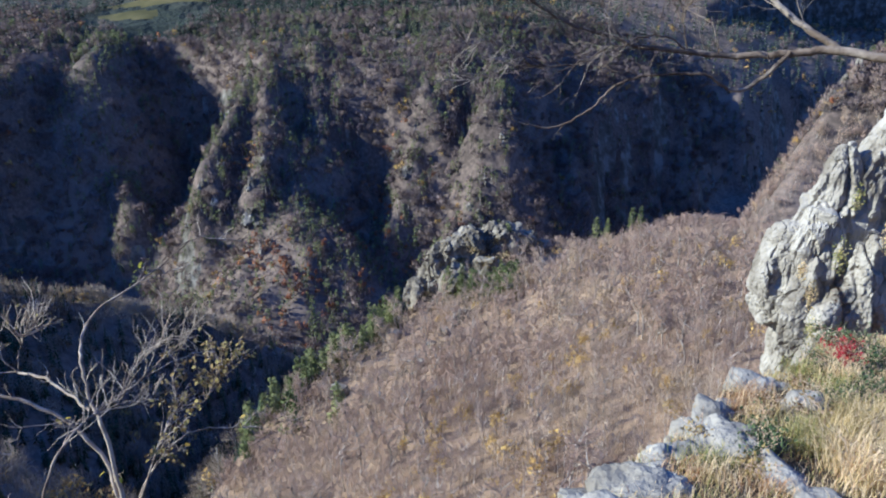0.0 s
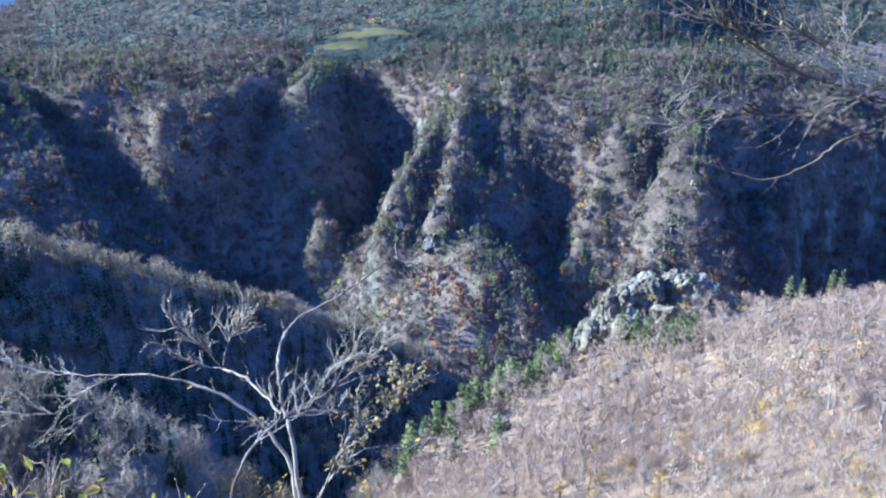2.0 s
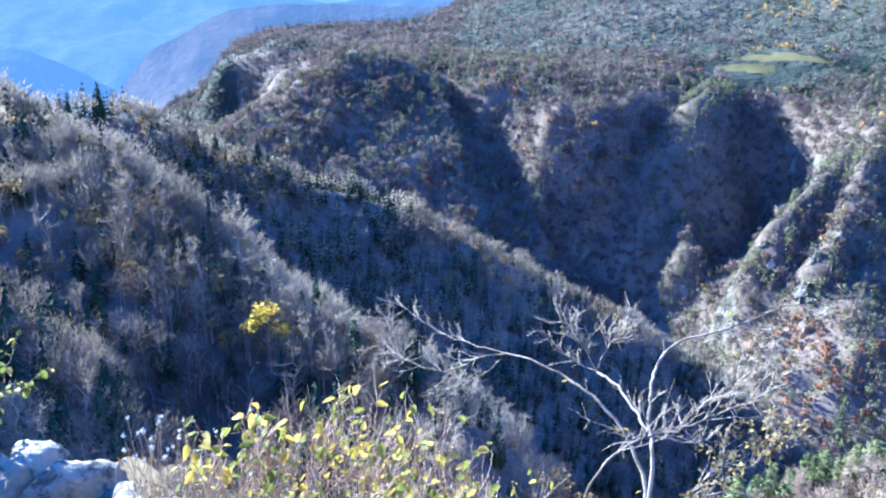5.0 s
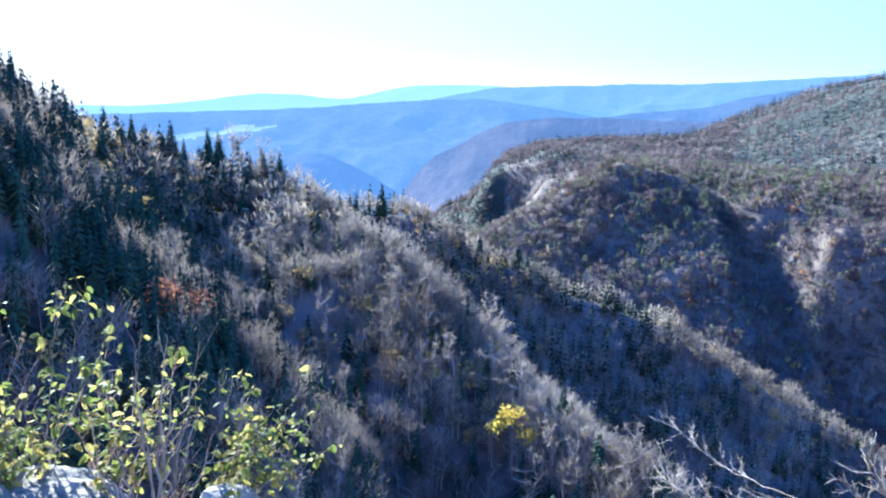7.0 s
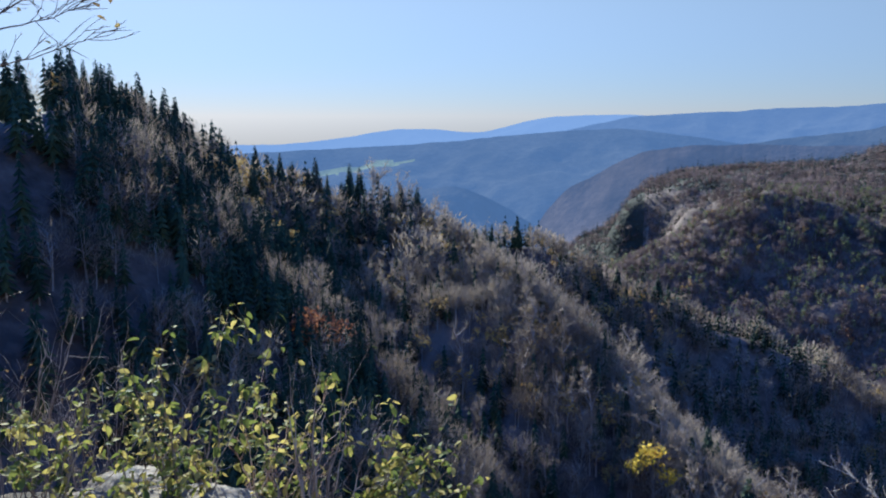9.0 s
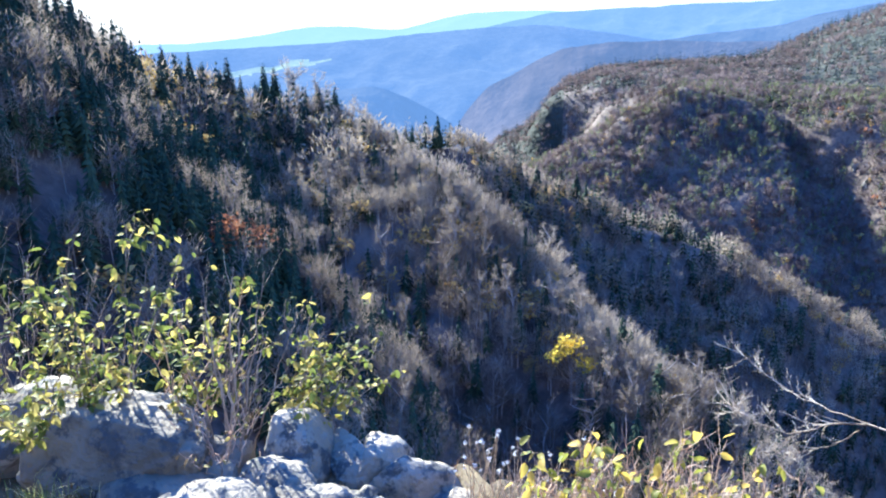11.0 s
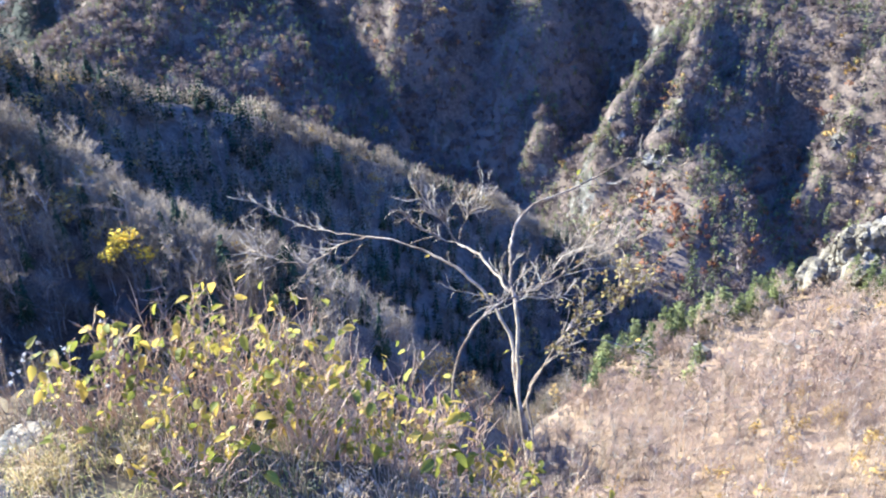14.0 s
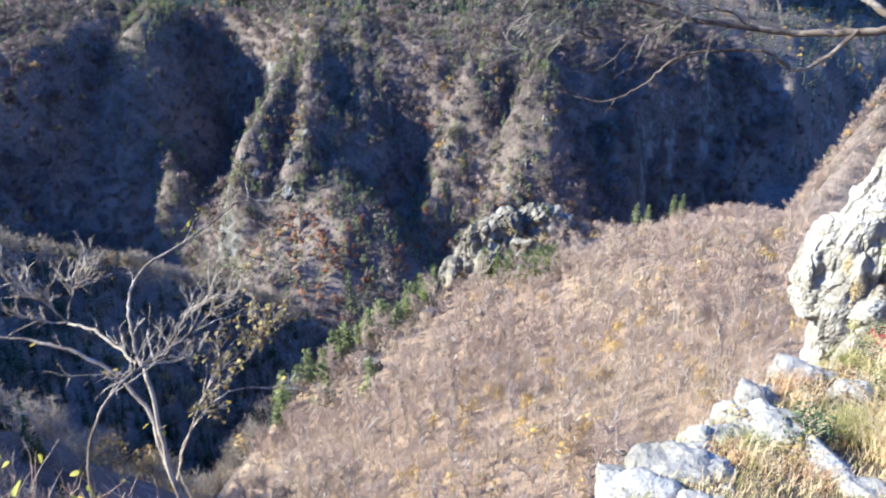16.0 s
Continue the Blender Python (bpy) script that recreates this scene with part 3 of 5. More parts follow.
plant("woods", "bare tan woods on a spur below the plateau", rp, MID_BARE_FAR, [M_BARK, M_TWIG_TAN], (7, 12), rng)

# distant ranges; their own faint blue glow stands in for air haze
def painted_haze_mat(name, colour, albedo):
    """Far woods and fields, blue haze of kilometres of air painted on as emission."""
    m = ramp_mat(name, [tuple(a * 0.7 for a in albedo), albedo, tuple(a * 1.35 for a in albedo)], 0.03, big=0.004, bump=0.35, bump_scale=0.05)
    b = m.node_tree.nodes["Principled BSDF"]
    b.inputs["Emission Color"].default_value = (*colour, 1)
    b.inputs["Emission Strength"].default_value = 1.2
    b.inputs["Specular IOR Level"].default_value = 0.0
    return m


def range_of_hills(label, away, nodes, depth, mat, seed, fall=0.24, ribs=60.0, field=None):
    """A wooded range `away` metres off, its crest as (degrees left of +y, rise per metre away), with spurs running down its near side."""
    a = np.linspace(nodes[0][0], nodes[-1][0], 300)
    xs = np.array([n[0] for n in nodes], float)
    order = np.argsort(xs)
    zz = np.interp(a, xs[order], np.array([n[1] for n in nodes], float)[order]) * away
    k = np.ones(15) / 15
    zz = np.convolve(np.pad(zz, 7, mode="edge"), k, "valid") + 5 * fbm(a / 1.6, 0 * a, seed + 9)
    rows_ = []
    us = np.linspace(0, 1, 44)
    for u in us:
        r = away - depth * u
        x, y = -r * np.sin(np.radians(a)), r * np.cos(np.radians(a))
        spur = np.abs(fbm(x / 620 + y / 1500, y / 620, seed, 3)) + 0.35 * np.abs(fbm(x / 210, y / 210, seed + 4, 3))
        z = zz - fall * depth * u - 2.4 * ribs * math.sin(min(1, u * 2.5) * 1.57) * spur + 3 * fbm(x / 60, y / 60, seed + 5)
        rows_.append(np.stack([x, y, z], 1))
    V = np.concatenate(rows_)
    i = np.arange(len(V)).reshape(len(us), -1)
    Q = np.stack([i[:-1, :-1], i[1:, :-1], i[1:, 1:], i[:-1, 1:]], -1).reshape(-1, 4)
    mats, index = [mat], np.zeros(len(Q), int)
    if field:
        qa, qu = np.tile((a[:-1] + a[1:]) / 2, len(us) - 1), np.repeat(us[:-1], len(a) - 1)
        index[(((qa - field[0]) / field[1]) ** 2 + ((qu - field[2]) / field[3]) ** 2 + 1.2 * fbm(qa * 0.9, qu * 14, 3)) < 1] = 1
        mats.append(field[4])
    ob = new("backdrop", mesh_from("backdrop", V, Q, mats, index, smooth=True))
    return tagged(ob, label, "hills", kind="structure")


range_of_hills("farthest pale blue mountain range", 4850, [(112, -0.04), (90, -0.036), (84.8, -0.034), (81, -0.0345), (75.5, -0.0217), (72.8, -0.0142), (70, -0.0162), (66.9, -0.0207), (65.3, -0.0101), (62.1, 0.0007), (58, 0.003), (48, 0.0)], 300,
               painted_haze_mat("haze_far", (0.088, 0.104, 0.130), (0.012, 0.012, 0.011)), 3, 0.25, 30)
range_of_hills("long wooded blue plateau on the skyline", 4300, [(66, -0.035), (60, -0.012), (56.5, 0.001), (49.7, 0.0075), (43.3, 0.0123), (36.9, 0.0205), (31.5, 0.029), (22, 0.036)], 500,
               painted_haze_mat("haze_long", (0.049, 0.062, 0.085), (0.020, 0.020, 0.017)), 31, 0.3, 45)
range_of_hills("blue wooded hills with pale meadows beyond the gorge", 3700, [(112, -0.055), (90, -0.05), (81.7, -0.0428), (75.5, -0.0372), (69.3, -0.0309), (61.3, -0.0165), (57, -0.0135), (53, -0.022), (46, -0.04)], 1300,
               painted_haze_mat("haze_mid", (0.035, 0.046, 0.064), (0.028, 0.027, 0.022)), 7, 0.22, 55, (75.5, 3.6, 0.17, 0.035, painted_haze_mat("haze_field", (0.040, 0.050, 0.058), (0.10, 0.105, 0.04))))
range_of_hills("wooded ridge above the headlands with painted-on blue haze", 3000, [(55, -0.06), (49.9, -0.0335), (46.5, -0.0242), (42, -0.0144), (39.2, -0.0007), (35.8, 0.0110), (31.6, 0.0133), (20, 0.015)], 500,
               painted_haze_mat("haze_ridge", (0.029, 0.038, 0.053), (0.030, 0.028, 0.022)), 23, 0.3, 50)
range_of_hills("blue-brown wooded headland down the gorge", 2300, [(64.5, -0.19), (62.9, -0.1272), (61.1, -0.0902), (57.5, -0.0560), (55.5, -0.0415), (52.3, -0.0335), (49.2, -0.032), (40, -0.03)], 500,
               painted_haze_mat("haze_near", (0.027, 0.031, 0.040), (0.050, 0.038, 0.031)), 11, 0.4, 55)
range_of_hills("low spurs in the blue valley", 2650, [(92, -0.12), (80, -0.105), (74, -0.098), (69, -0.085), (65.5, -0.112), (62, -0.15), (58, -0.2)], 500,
               painted_haze_mat("haze_low", (0.030, 0.040, 0.056), (0.032, 0.030, 0.024)), 17, 0.3, 70)

# ---------------------------------------------------------------- helpers for things
def part(name, me, parent, label="", matrix=None):
    ob = new(name, me)
    ob.parent = parent
    if matrix is not None:
        ob.matrix_basis = matrix
    if label:
        ob["label"] = label
    return ob


def spray(me, parent, name="twig_spray"):
    """The fine rest that nobody could pick apart, as one part."""
    return tagged(part(name, me, parent), kind="stuff")


def empty(name, at, label, category, group="", kind=""):
    ob = new(name)
    ob.location = at
    return tagged(ob, label, category, group, kind)


def tube(path, r0, r1, sides=6):
    """A tapering round branch along a path."""
    p = np.asarray(path, float)
    n = len(p)
    t = np.gradient(p, axis=0)
    t /= np.linalg.norm(t, axis=1)[:, None] + 1e-9
    u = np.cross(t[0], [0.3, 0.5, 0.81])
    vs = []
    for i in range(n):
        u = u - t[i] * np.dot(u, t[i])
        u /= np.linalg.norm(u) + 1e-9
        w = np.cross(t[i], u)
        r = r0 + (r1 - r0) * i / (n - 1)
        a = np.arange(sides) * 2 * np.pi / sides
        vs.append(p[i] + r * (np.cos(a)[:, None] * u + np.sin(a)[:, None] * w))
    v = np.concatenate(vs)
    i = np.arange(n * sides).reshape(n, sides)
    j = np.roll(i, -1, axis=1)
    a, b, c, d = i[:-1].ravel(), j[:-1].ravel(), j[1:].ravel(), i[1:].ravel()
    return v, np.concatenate([np.stack([a, b, c], 1), np.stack([a, c, d], 1)])


def smooth_path(pts, per=4, wob=0.0, rng=None):
    """A curved path through the given points."""
    p = np.asarray(pts, float)
    q = np.concatenate([[2 * p[0] - p[1]], p, [2 * p[-1] - p[-2]]])
    out = []
    for i in range(1, len(q) - 2):
        for s in range(per):
            t = s / per
            out.append(0.5 * ((2 * q[i]) + (-q[i - 1] + q[i + 1]) * t + (2 * q[i - 1] - 5 * q[i] + 4 * q[i + 1] - q[i + 2]) * t * t
                              + (-q[i - 1] + 3 * q[i] - 3 * q[i + 1] + q[i + 2]) * t ** 3))
    out.append(p[-1])
    out = np.array(out)
    if wob and rng is not None:
        k = rng.normal(size=out.shape) * wob
        k[0] = 0
        out = out + k
    return out


def sprouts(path, n, length, rng, lift=0.25, spread=0.8, first=0.25, segs=3, toward=None):
    """Side twigs growing off a path."""
    out = []
    m = len(path)
    for _ in range(n):
        f = rng.uniform(first, 1.0) * (m - 1)
        i = min(int(f), m - 2)
        start = path[i] + (path[i + 1] - path[i]) * (f - i)
        way = path[i + 1] - path[i]
        way = way / (np.linalg.norm(way) + 1e-9) + rng.normal(size=3) * spread * 0.6
        way[2] += lift
        if toward is not None:
            way = way + np.asarray(toward)
        way /= np.linalg.norm(way) + 1e-9
        L = length * rng.uniform(0.45, 1.15)
        pts = [start]
        for s in range(segs):
            way = way + rng.normal(size=3) * 0.22
            way[2] += lift * 0.25
            way /= np.linalg.norm(way)
            pts.append(pts[-1] + way * L / segs)
        out.append(np.array(pts))
    return out


def tri_mesh(name, items, mats, smooth=True, middle=None):
    v, f, m = joined(items)
    me = mesh_from(name, v, f, mats, m, smooth)
    return me if middle is None else outwards(me, v - np.array(middle))


def leaf_mesh(name, mat, length=0.045, width=0.6, seed=0):
    """A pointed leaf folded along its midrib, with a short stalk."""
    r = np.random.default_rng(seed)
    n = 5
    v, f = [], []
    for i in range(n + 1):
        u = i / n
        w = math.sin(math.pi * min(1, u * 1.02) ** 0.8) * width * 0.5 * length
        bend = -0.25 * u * u * length + r.normal() * 0.02 * length
        x = u * length + 0.2 * length
        v += [(x, -w, bend + w * 0.35), (x, 0, bend), (x, w, bend + w * 0.35)]
    for i in range(n):
        a = 3 * i
        f += [(a, a + 1, a + 4), (a, a + 4, a + 3), (a + 1, a + 2, a + 5), (a + 1, a + 5, a + 4)]
    k = len(v)
    v += [(0, -0.0007, 0), (0, 0.0007, 0), (0.22 * length, 0, 0)]
    f.append((k, k + 1, k + 2))
    return mesh_from(name, np.array(v), np.array(f), [mat], smooth=True)


M_STEM = ramp_mat("reddish_stems", [(0.29, 0.165, 0.10), (0.46, 0.318, 0.212), (0.60, 0.465, 0.335)], 20.0, island=0.5)
M_GREYTWIG = ramp_mat("silvery_bark", [(0.13, 0.094, 0.065), (0.265, 0.208, 0.152), (0.42, 0.342, 0.258)], 14.0, big=3.0, bump=0.6, bump_scale=60)
M_LIMB = ramp_mat("lichened_beech_bark", [(0.07, 0.05, 0.036), (0.155, 0.119, 0.088), (0.30, 0.25, 0.196)], 9.0, big=2.5, bump=0.7, bump_scale=50)
M_PALE_TWIG = ramp_mat("pale_twigs", [(0.19, 0.145, 0.10), (0.34, 0.275, 0.20), (0.47, 0.40, 0.31)], 14.0, island=0.4)
M_LEAF_LIME = ramp_mat("lime_leaves", [(0.13, 0.15, 0.03), (0.28, 0.275, 0.05), (0.44, 0.36, 0.09)], 3.0, obj=1.0, translucent=0.5, rough=0.6, spec=0.2)
M_LEAF_GOLD = ramp_mat("gold_leaves", [(0.19, 0.195, 0.03), (0.39, 0.355, 0.048), (0.53, 0.385, 0.068)], 3.0, obj=1.0, translucent=0.5, rough=0.6, spec=0.2)
M_LEAF_BROWN = ramp_mat("brown_curled_leaves", [(0.17, 0.11, 0.045), (0.30, 0.215, 0.075), (0.42, 0.34, 0.11)], 3.0, obj=0.8, translucent=0.4, rough=0.6)
M_LEAF_RED = ramp_mat("scarlet_leaves", [(0.22, 0.015, 0.02), (0.42, 0.03, 0.05), (0.50, 0.12, 0.10)], 5.0, island=0.6, translucent=0.4)
M_GRASS = ramp_mat("dry_grass", [(0.36, 0.28, 0.11), (0.58, 0.44, 0.21), (0.72, 0.56, 0.34)], 3.0, island=0.7, big=1.5, translucent=0.35)
M_GREENGRASS = ramp_mat("green_grass", [(0.18, 0.19, 0.05), (0.38, 0.35, 0.11), (0.60, 0.49, 0.23)], 3.0, island=0.7, translucent=0.35)
M_RUSTGRASS = ramp_mat("rusty_grass", [(0.28, 0.15, 0.06), (0.46, 0.28, 0.13), (0.60, 0.42, 0.24)], 3.0, island=0.7, translucent=0.35)
M_HERB = ramp_mat("dark_green_herb", [(0.04, 0.06, 0.025), (0.09, 0.12, 0.05), (0.17, 0.19, 0.09)], 4.0, island=0.7, translucent=0.25)
M_SEED = ramp_mat("white_seed_heads", [(0.45, 0.40, 0.32), (0.66, 0.62, 0.55), (0.75, 0.72, 0.66)], 30.0, island=0.4)
M_STALK = ramp_mat("straw_stalks", [(0.22, 0.145, 0.085), (0.35, 0.25, 0.16), (0.46, 0.36, 0.25)], 10.0, island=0.5)


def rock_material(name, tones, scale, lichen, grassy=0.0, moss=0.0):
    """Pale limestone: grain at two scales, dark lichen in pits, dry grass on flat shelves."""
    m = ramp_mat(name, tones, scale, rough=0.85, bump=1.0, bump_scale=scale * 7, big=scale * 0.3, distort=0.6)
    nt = m.node_tree
    b = nt.nodes["Principled BSDF"]
    cr = [n for n in nt.nodes if n.type == "VALTORGB"][0]
    geo = [n for n in nt.nodes if n.type == "NEW_GEOMETRY"][0]

    def blend(base, colour, fac):
        mx = nt.nodes.new("ShaderNodeMix")
        mx.data_type = "RGBA"
        nt.links.new(fac, mx.inputs[0])
        nt.links.new(base, mx.inputs[6])
        mx.inputs[7].default_value = (*colour, 1)
        return mx.outputs[2]

    def threshold(sock, lo, hi):
        r = nt.nodes.new("ShaderNodeMapRange")
        r.inputs["From Min"].default_value, r.inputs["From Max"].default_value = lo, hi
        nt.links.new(sock, r.inputs["Value"])
        return r.outputs["Result"]

    n = nt.nodes.new("ShaderNodeTexNoise")
    n.inputs["Scale"].default_value = scale * 2.2
    n.inputs["Detail"].default_value = 7
    n.inputs["Roughness"].default_value = 0.7
    nt.links.new(geo.outputs["Position"], n.inputs["Vector"])
    out = blend(cr.outputs[0], (0.085, 0.08, 0.072), threshold(n.outputs["Fac"], 0.66 - 0.1 * lichen, 0.74 - 0.1 * lichen))
    if grassy or moss:
        sp = nt.nodes.new("ShaderNodeSeparateXYZ")
        nt.links.new(geo.outputs["Normal"], sp.inputs[0])
        n2 = nt.nodes.new("ShaderNodeTexNoise")
        n2.inputs["Scale"].default_value = scale * 0.8
        nt.links.new(geo.outputs["Position"], n2.inputs["Vector"])
        ad = nt.nodes.new("ShaderNodeMath")
        nt.links.new(sp.outputs[2], ad.inputs[0])
        nt.links.new(n2.outputs["Fac"], ad.inputs[1])
        if grassy:
            out = blend(out, (0.32, 0.26, 0.11), threshold(ad.outputs[0], 1.0 - grassy * 0.2, 1.12 - grassy * 0.2))
        if moss:
            out = blend(out, (0.10, 0.11, 0.04), threshold(ad.outputs[0], 1.42, 1.52))
    nt.links.new(out, b.inputs["Base Color"])
    return m


M_CRAG = rock_material("pale_crag", [(0.17, 0.148, 0.116), (0.275, 0.247, 0.203), (0.36, 0.328, 0.277)], 0.8, 0.35)
M_OUTCROP = rock_material("grey_outcrop", [(0.085, 0.070, 0.050), (0.16, 0.138, 0.103), (0.27, 0.237, 0.184)], 0.45, 0.6, grassy=0.0)
M_FARCRAG = rock_material("far_crag", [(0.10, 0.086, 0.066), (0.185, 0.164, 0.132), (0.30, 0.27, 0.225)], 0.15, 0.6)
M_LEDGE_ROCK = rock_material("ledge_limestone", [(0.135, 0.108, 0.074), (0.23, 0.19, 0.134), (0.33, 0.277, 0.199)], 3.0, 1.5)
M_WHITE_ROCK = rock_material("white_limestone", [(0.165, 0.146, 0.117), (0.25, 0.225, 0.186), (0.325, 0.298, 0.25)], 3.5, 0.25)


def chisel(p, off, freq, amp, tall=0.6):
    """Displacement of a broken rock face: every block stands in or out a little, tilts, and has a crack round it."""
    s = Vector((p.x * freq, p.y * freq, p.z * freq * tall)) + off
    dist, near = noise.voronoi(s)
    h = noise.noise_vector(near[0] * 3.71 + off)
    return amp * (h.x * 1.1 + (s - near[0]).dot(noise.noise_vector(near[0] * 5.3 - off)) * 2.6 - 0.3 * max(0.0, 1 - (dist[1] - dist[0]) * 7))


def broken_rock(name, half, seed, mat, detail, levels, power=0.7, cuts=8, flat=True, tall=0.6, soft=0.0, taper=0.0):
    """A rock broken into blocks at several sizes; levels are (blocks per metre, depth in metres)."""
    bm = bmesh.new()
    bmesh.ops.create_icosphere(bm, subdivisions=detail, radius=1.0)
    off = Vector((seed * 7.31, seed * 3.17, seed * 1.73))
    hx, hy, hz = half
    pr = random.Random(seed)
    planes = [(Vector((pr.gauss(0, 1), pr.gauss(0, 1), pr.gauss(0, 0.7))).normalized(), pr.uniform(0.6, 0.95)) for _ in range(cuts)]
    for v in bm.verts:
        d = v.co.normalized()
        q = Vector([math.copysign(abs(c) ** power, c) for c in d])
        for pn, pd in planes:
            over = q.dot(pn) - pd
            if over > 0:
                q -= pn * over * 0.85
        w = 1 - taper * q.z
        p = Vector((q.x * hx * w, q.y * hy * w, q.z * hz))
        out = Vector((q.x / hx, q.y / hy, q.z / hz)).normalized()
        k = 0.0
        for freq, amp in levels:
            warp = noise.noise_vector(p * freq * 0.8 + off) * 0.35 / freq
            k += chisel(p + warp, off, freq, amp, tall)
        if soft:
            k += soft * noise.fractal(p * levels[0][0] * 1.5 + off, 0.9, 2.1, 6)
        v.co = p + out * k
    bmesh.ops.triangulate(bm, faces=bm.faces)
    me = bpy.data.meshes.new(name)
    bm.to_mesh(me)
    bm.free()
    me.materials.append(mat)
    me.polygons.foreach_set("use_smooth", np.full(len(me.polygons), not flat))
    return me


# ---------------------------------------------------------------- the limestone cliff beside the ledge
cliff = empty("limestone_cliff", (18.6, 33.6, -22), "tall pale limestone cliff with dry grass in its gullies", "cliff")
co = Vector((18.6, 33.6, -22))
ROUGH = [(0.5, 0.24), (1.3, 0.11), (3.2, 0.05), (8.0, 0.02)]
for x, y, z, hx, hy, hz, sd in [(21.1, 36.4, -14.6, 2.4, 2.4, 8.2, 1), (18.8, 36.2, -15.3, 1.75, 1.8, 7.4, 2), (17.15, 36.3, -14.8, 1.35, 1.4, 2.9, 3), (17.6, 34.9, -16.4, 0.85, 1.0, 3.2, 4),
                                (18.6, 34.3, -17.6, 0.95, 1.0, 3.6, 5), (19.9, 34.4, -16.8, 1.5, 1.3, 5.2, 6), (23.6, 36.2, -14.2, 3.0, 2.8, 9.2, 7), (16.35, 36.0, -14.7, 0.7, 0.8, 1.2, 8),
                                (20.2, 35.4, -12.0, 1.1, 1.0, 4.0, 9), (18.0, 35.6, -13.6, 0.9, 0.9, 3.2, 10), (21.8, 34.2, -15.6, 1.5, 1.2, 4.6, 12), (23.6, 34.6, -48, 4.0, 3.4, 33, 13)]:
    part("rock_buttress", broken_rock("rock_buttress", (hx, hy, hz), sd, M_CRAG, (6 if sd in (1, 2, 3, 4, 6) else 5) if hz < 20 else 3, ROUGH, 0.85, 12, tall=0.45, soft=0.2, taper=0.35 if hz > 5 else 0.15), cliff, matrix=pose(*(Vector((x, y, z)) - co), 3, 4, -29))
r = np.random.default_rng(19)
for x, y, z, s, mt in [(18.05, 34.6, -14.6, 0.7, M_GRASS), (18.1, 34.2, -16.2, 0.7, M_GREENGRASS), (18.9, 33.9, -14.2, 0.9, M_TWIG_TAN), (18.9, 34.3, -12.4, 0.9, M_GREENGRASS), (19.2, 33.3, -15.6, 0.9, M_TWIG_TAN), (17.6, 34.9, -13.4, 0.5, M_GRASS),
                       (20.9, 34.2, -11.6, 0.8, M_GRASS), (20.6, 33.2, -15.2, 0.8, M_TWIG_TAN), (19.4, 34.6, -9.8, 0.6, M_GREENGRASS), (18.6, 33.6, -17.6, 0.9, M_GRASS), (21.2, 34.0, -9.0, 0.7, M_TWIG_TAN)]:
    g = unit(r, 260) * r.uniform(0.2, 1, (260, 1)) * np.array([s * 0.5, s * 0.5, s * 1.25])
    spray(tri_mesh("bush", [(cards(g, r.uniform(0.03, 0.09, 260), r), 0)], [mt], False), cliff, "bush").location = Vector((x - 0.75, y - 1.35, z)) - co

outcrop = empty("rock_outcrop", (8, 307, -137), "jagged grey limestone outcrop on the brow of the slope", "outcrop")
oc = Vector((8, 307, -137))
JAG = [(0.10, 1.7), (0.26, 0.95), (0.65, 0.45), (1.6, 0.16)]
for x, y, z, hx, hy, hz, sd in [(-3.5, 300, -134, 8.5, 6.5, 12.0, 11), (4, 302, -129.5, 9.0, 7, 12.5, 12), (13, 305, -124.5, 10, 8, 11.5, 13), (22, 307, -122.5, 9.5, 7.5, 9.5, 14), (30, 308, -121.5, 8.5, 6.5, 7.0, 15),
                                (-9.5, 297, -142, 6.5, 5.5, 8.5, 16), (8, 292, -134, 8.0, 5.5, 7.5, 17), (20, 294, -128, 8, 5.5, 6.5, 18), (-2, 289, -142, 5.5, 4.5, 6.5, 19), (37, 310, -121, 6, 5, 4, 20)]:
    part("crag", broken_rock("crag", (hx, hy, hz), sd, M_OUTCROP, 5 if sd in (11, 12, 13, 14, 17) else 4, JAG, 0.85, 10, tall=0.45, soft=1.2, taper=0.12), outcrop, matrix=pose(*(Vector((x, y, z)) - oc), 0, 0, sd * 40))
for x, y, z, hx, hy, hz, tilt, turn, sd in [(9, 303.5, -135.5, 24, 8, 9.5, -25, 16, 71), (33, 309, -124.5, 15, 7, 5.5, -8, 8, 72), (10, 296, -137.5, 15, 6, 5.5, -24, 10, 73)]:
    part("crag", broken_rock("crag", (hx, hy, hz), sd, M_OUTCROP, 5, [(0.16, 1.5), (0.4, 0.7), (1.0, 0.28)], 0.6, 10, tall=1.8, soft=0.9), outcrop, matrix=pose(*(Vector((x, y, z)) - oc), 0, tilt, turn))
r = np.random.default_rng(23)
for x, y, z, s, mt in [(14, 297, -120, 3.0, M_GRASS), (24, 300, -117.5, 3.4, M_OCHRE), (31, 302, -116.5, 3.2, M_TWIG_TAN), (2, 295, -130, 2.4, M_PINE), (9, 296, -124, 2.4, M_PINE), (18, 289, -123.5, 3.0, M_OCHRE), (26, 292, -121, 3.0, M_GRASS), (-6, 291, -137, 2.2, M_TWIG_TAN), (36, 303, -119.5, 3.4, M_GRASS), (43, 308, -119, 3.0, M_TWIG_TAN), (12, 290, -131, 2.6, M_GRASS), (21, 296, -124, 2.8, M_GRASS), (29, 297, -121, 3.0, M_TWIG_TAN)]:
    g = unit(r, 200) * r.uniform(0.2, 1, (200, 1)) * np.array([s * 1.2, s, s * 0.7])
    spray(tri_mesh("bush", [(cards(g, r.uniform(0.15, 0.4, 200), r), 0)], [mt], False), outcrop, "bush").location = Vector((x, y, z)) - oc
rng = np.random.default_rng(77)
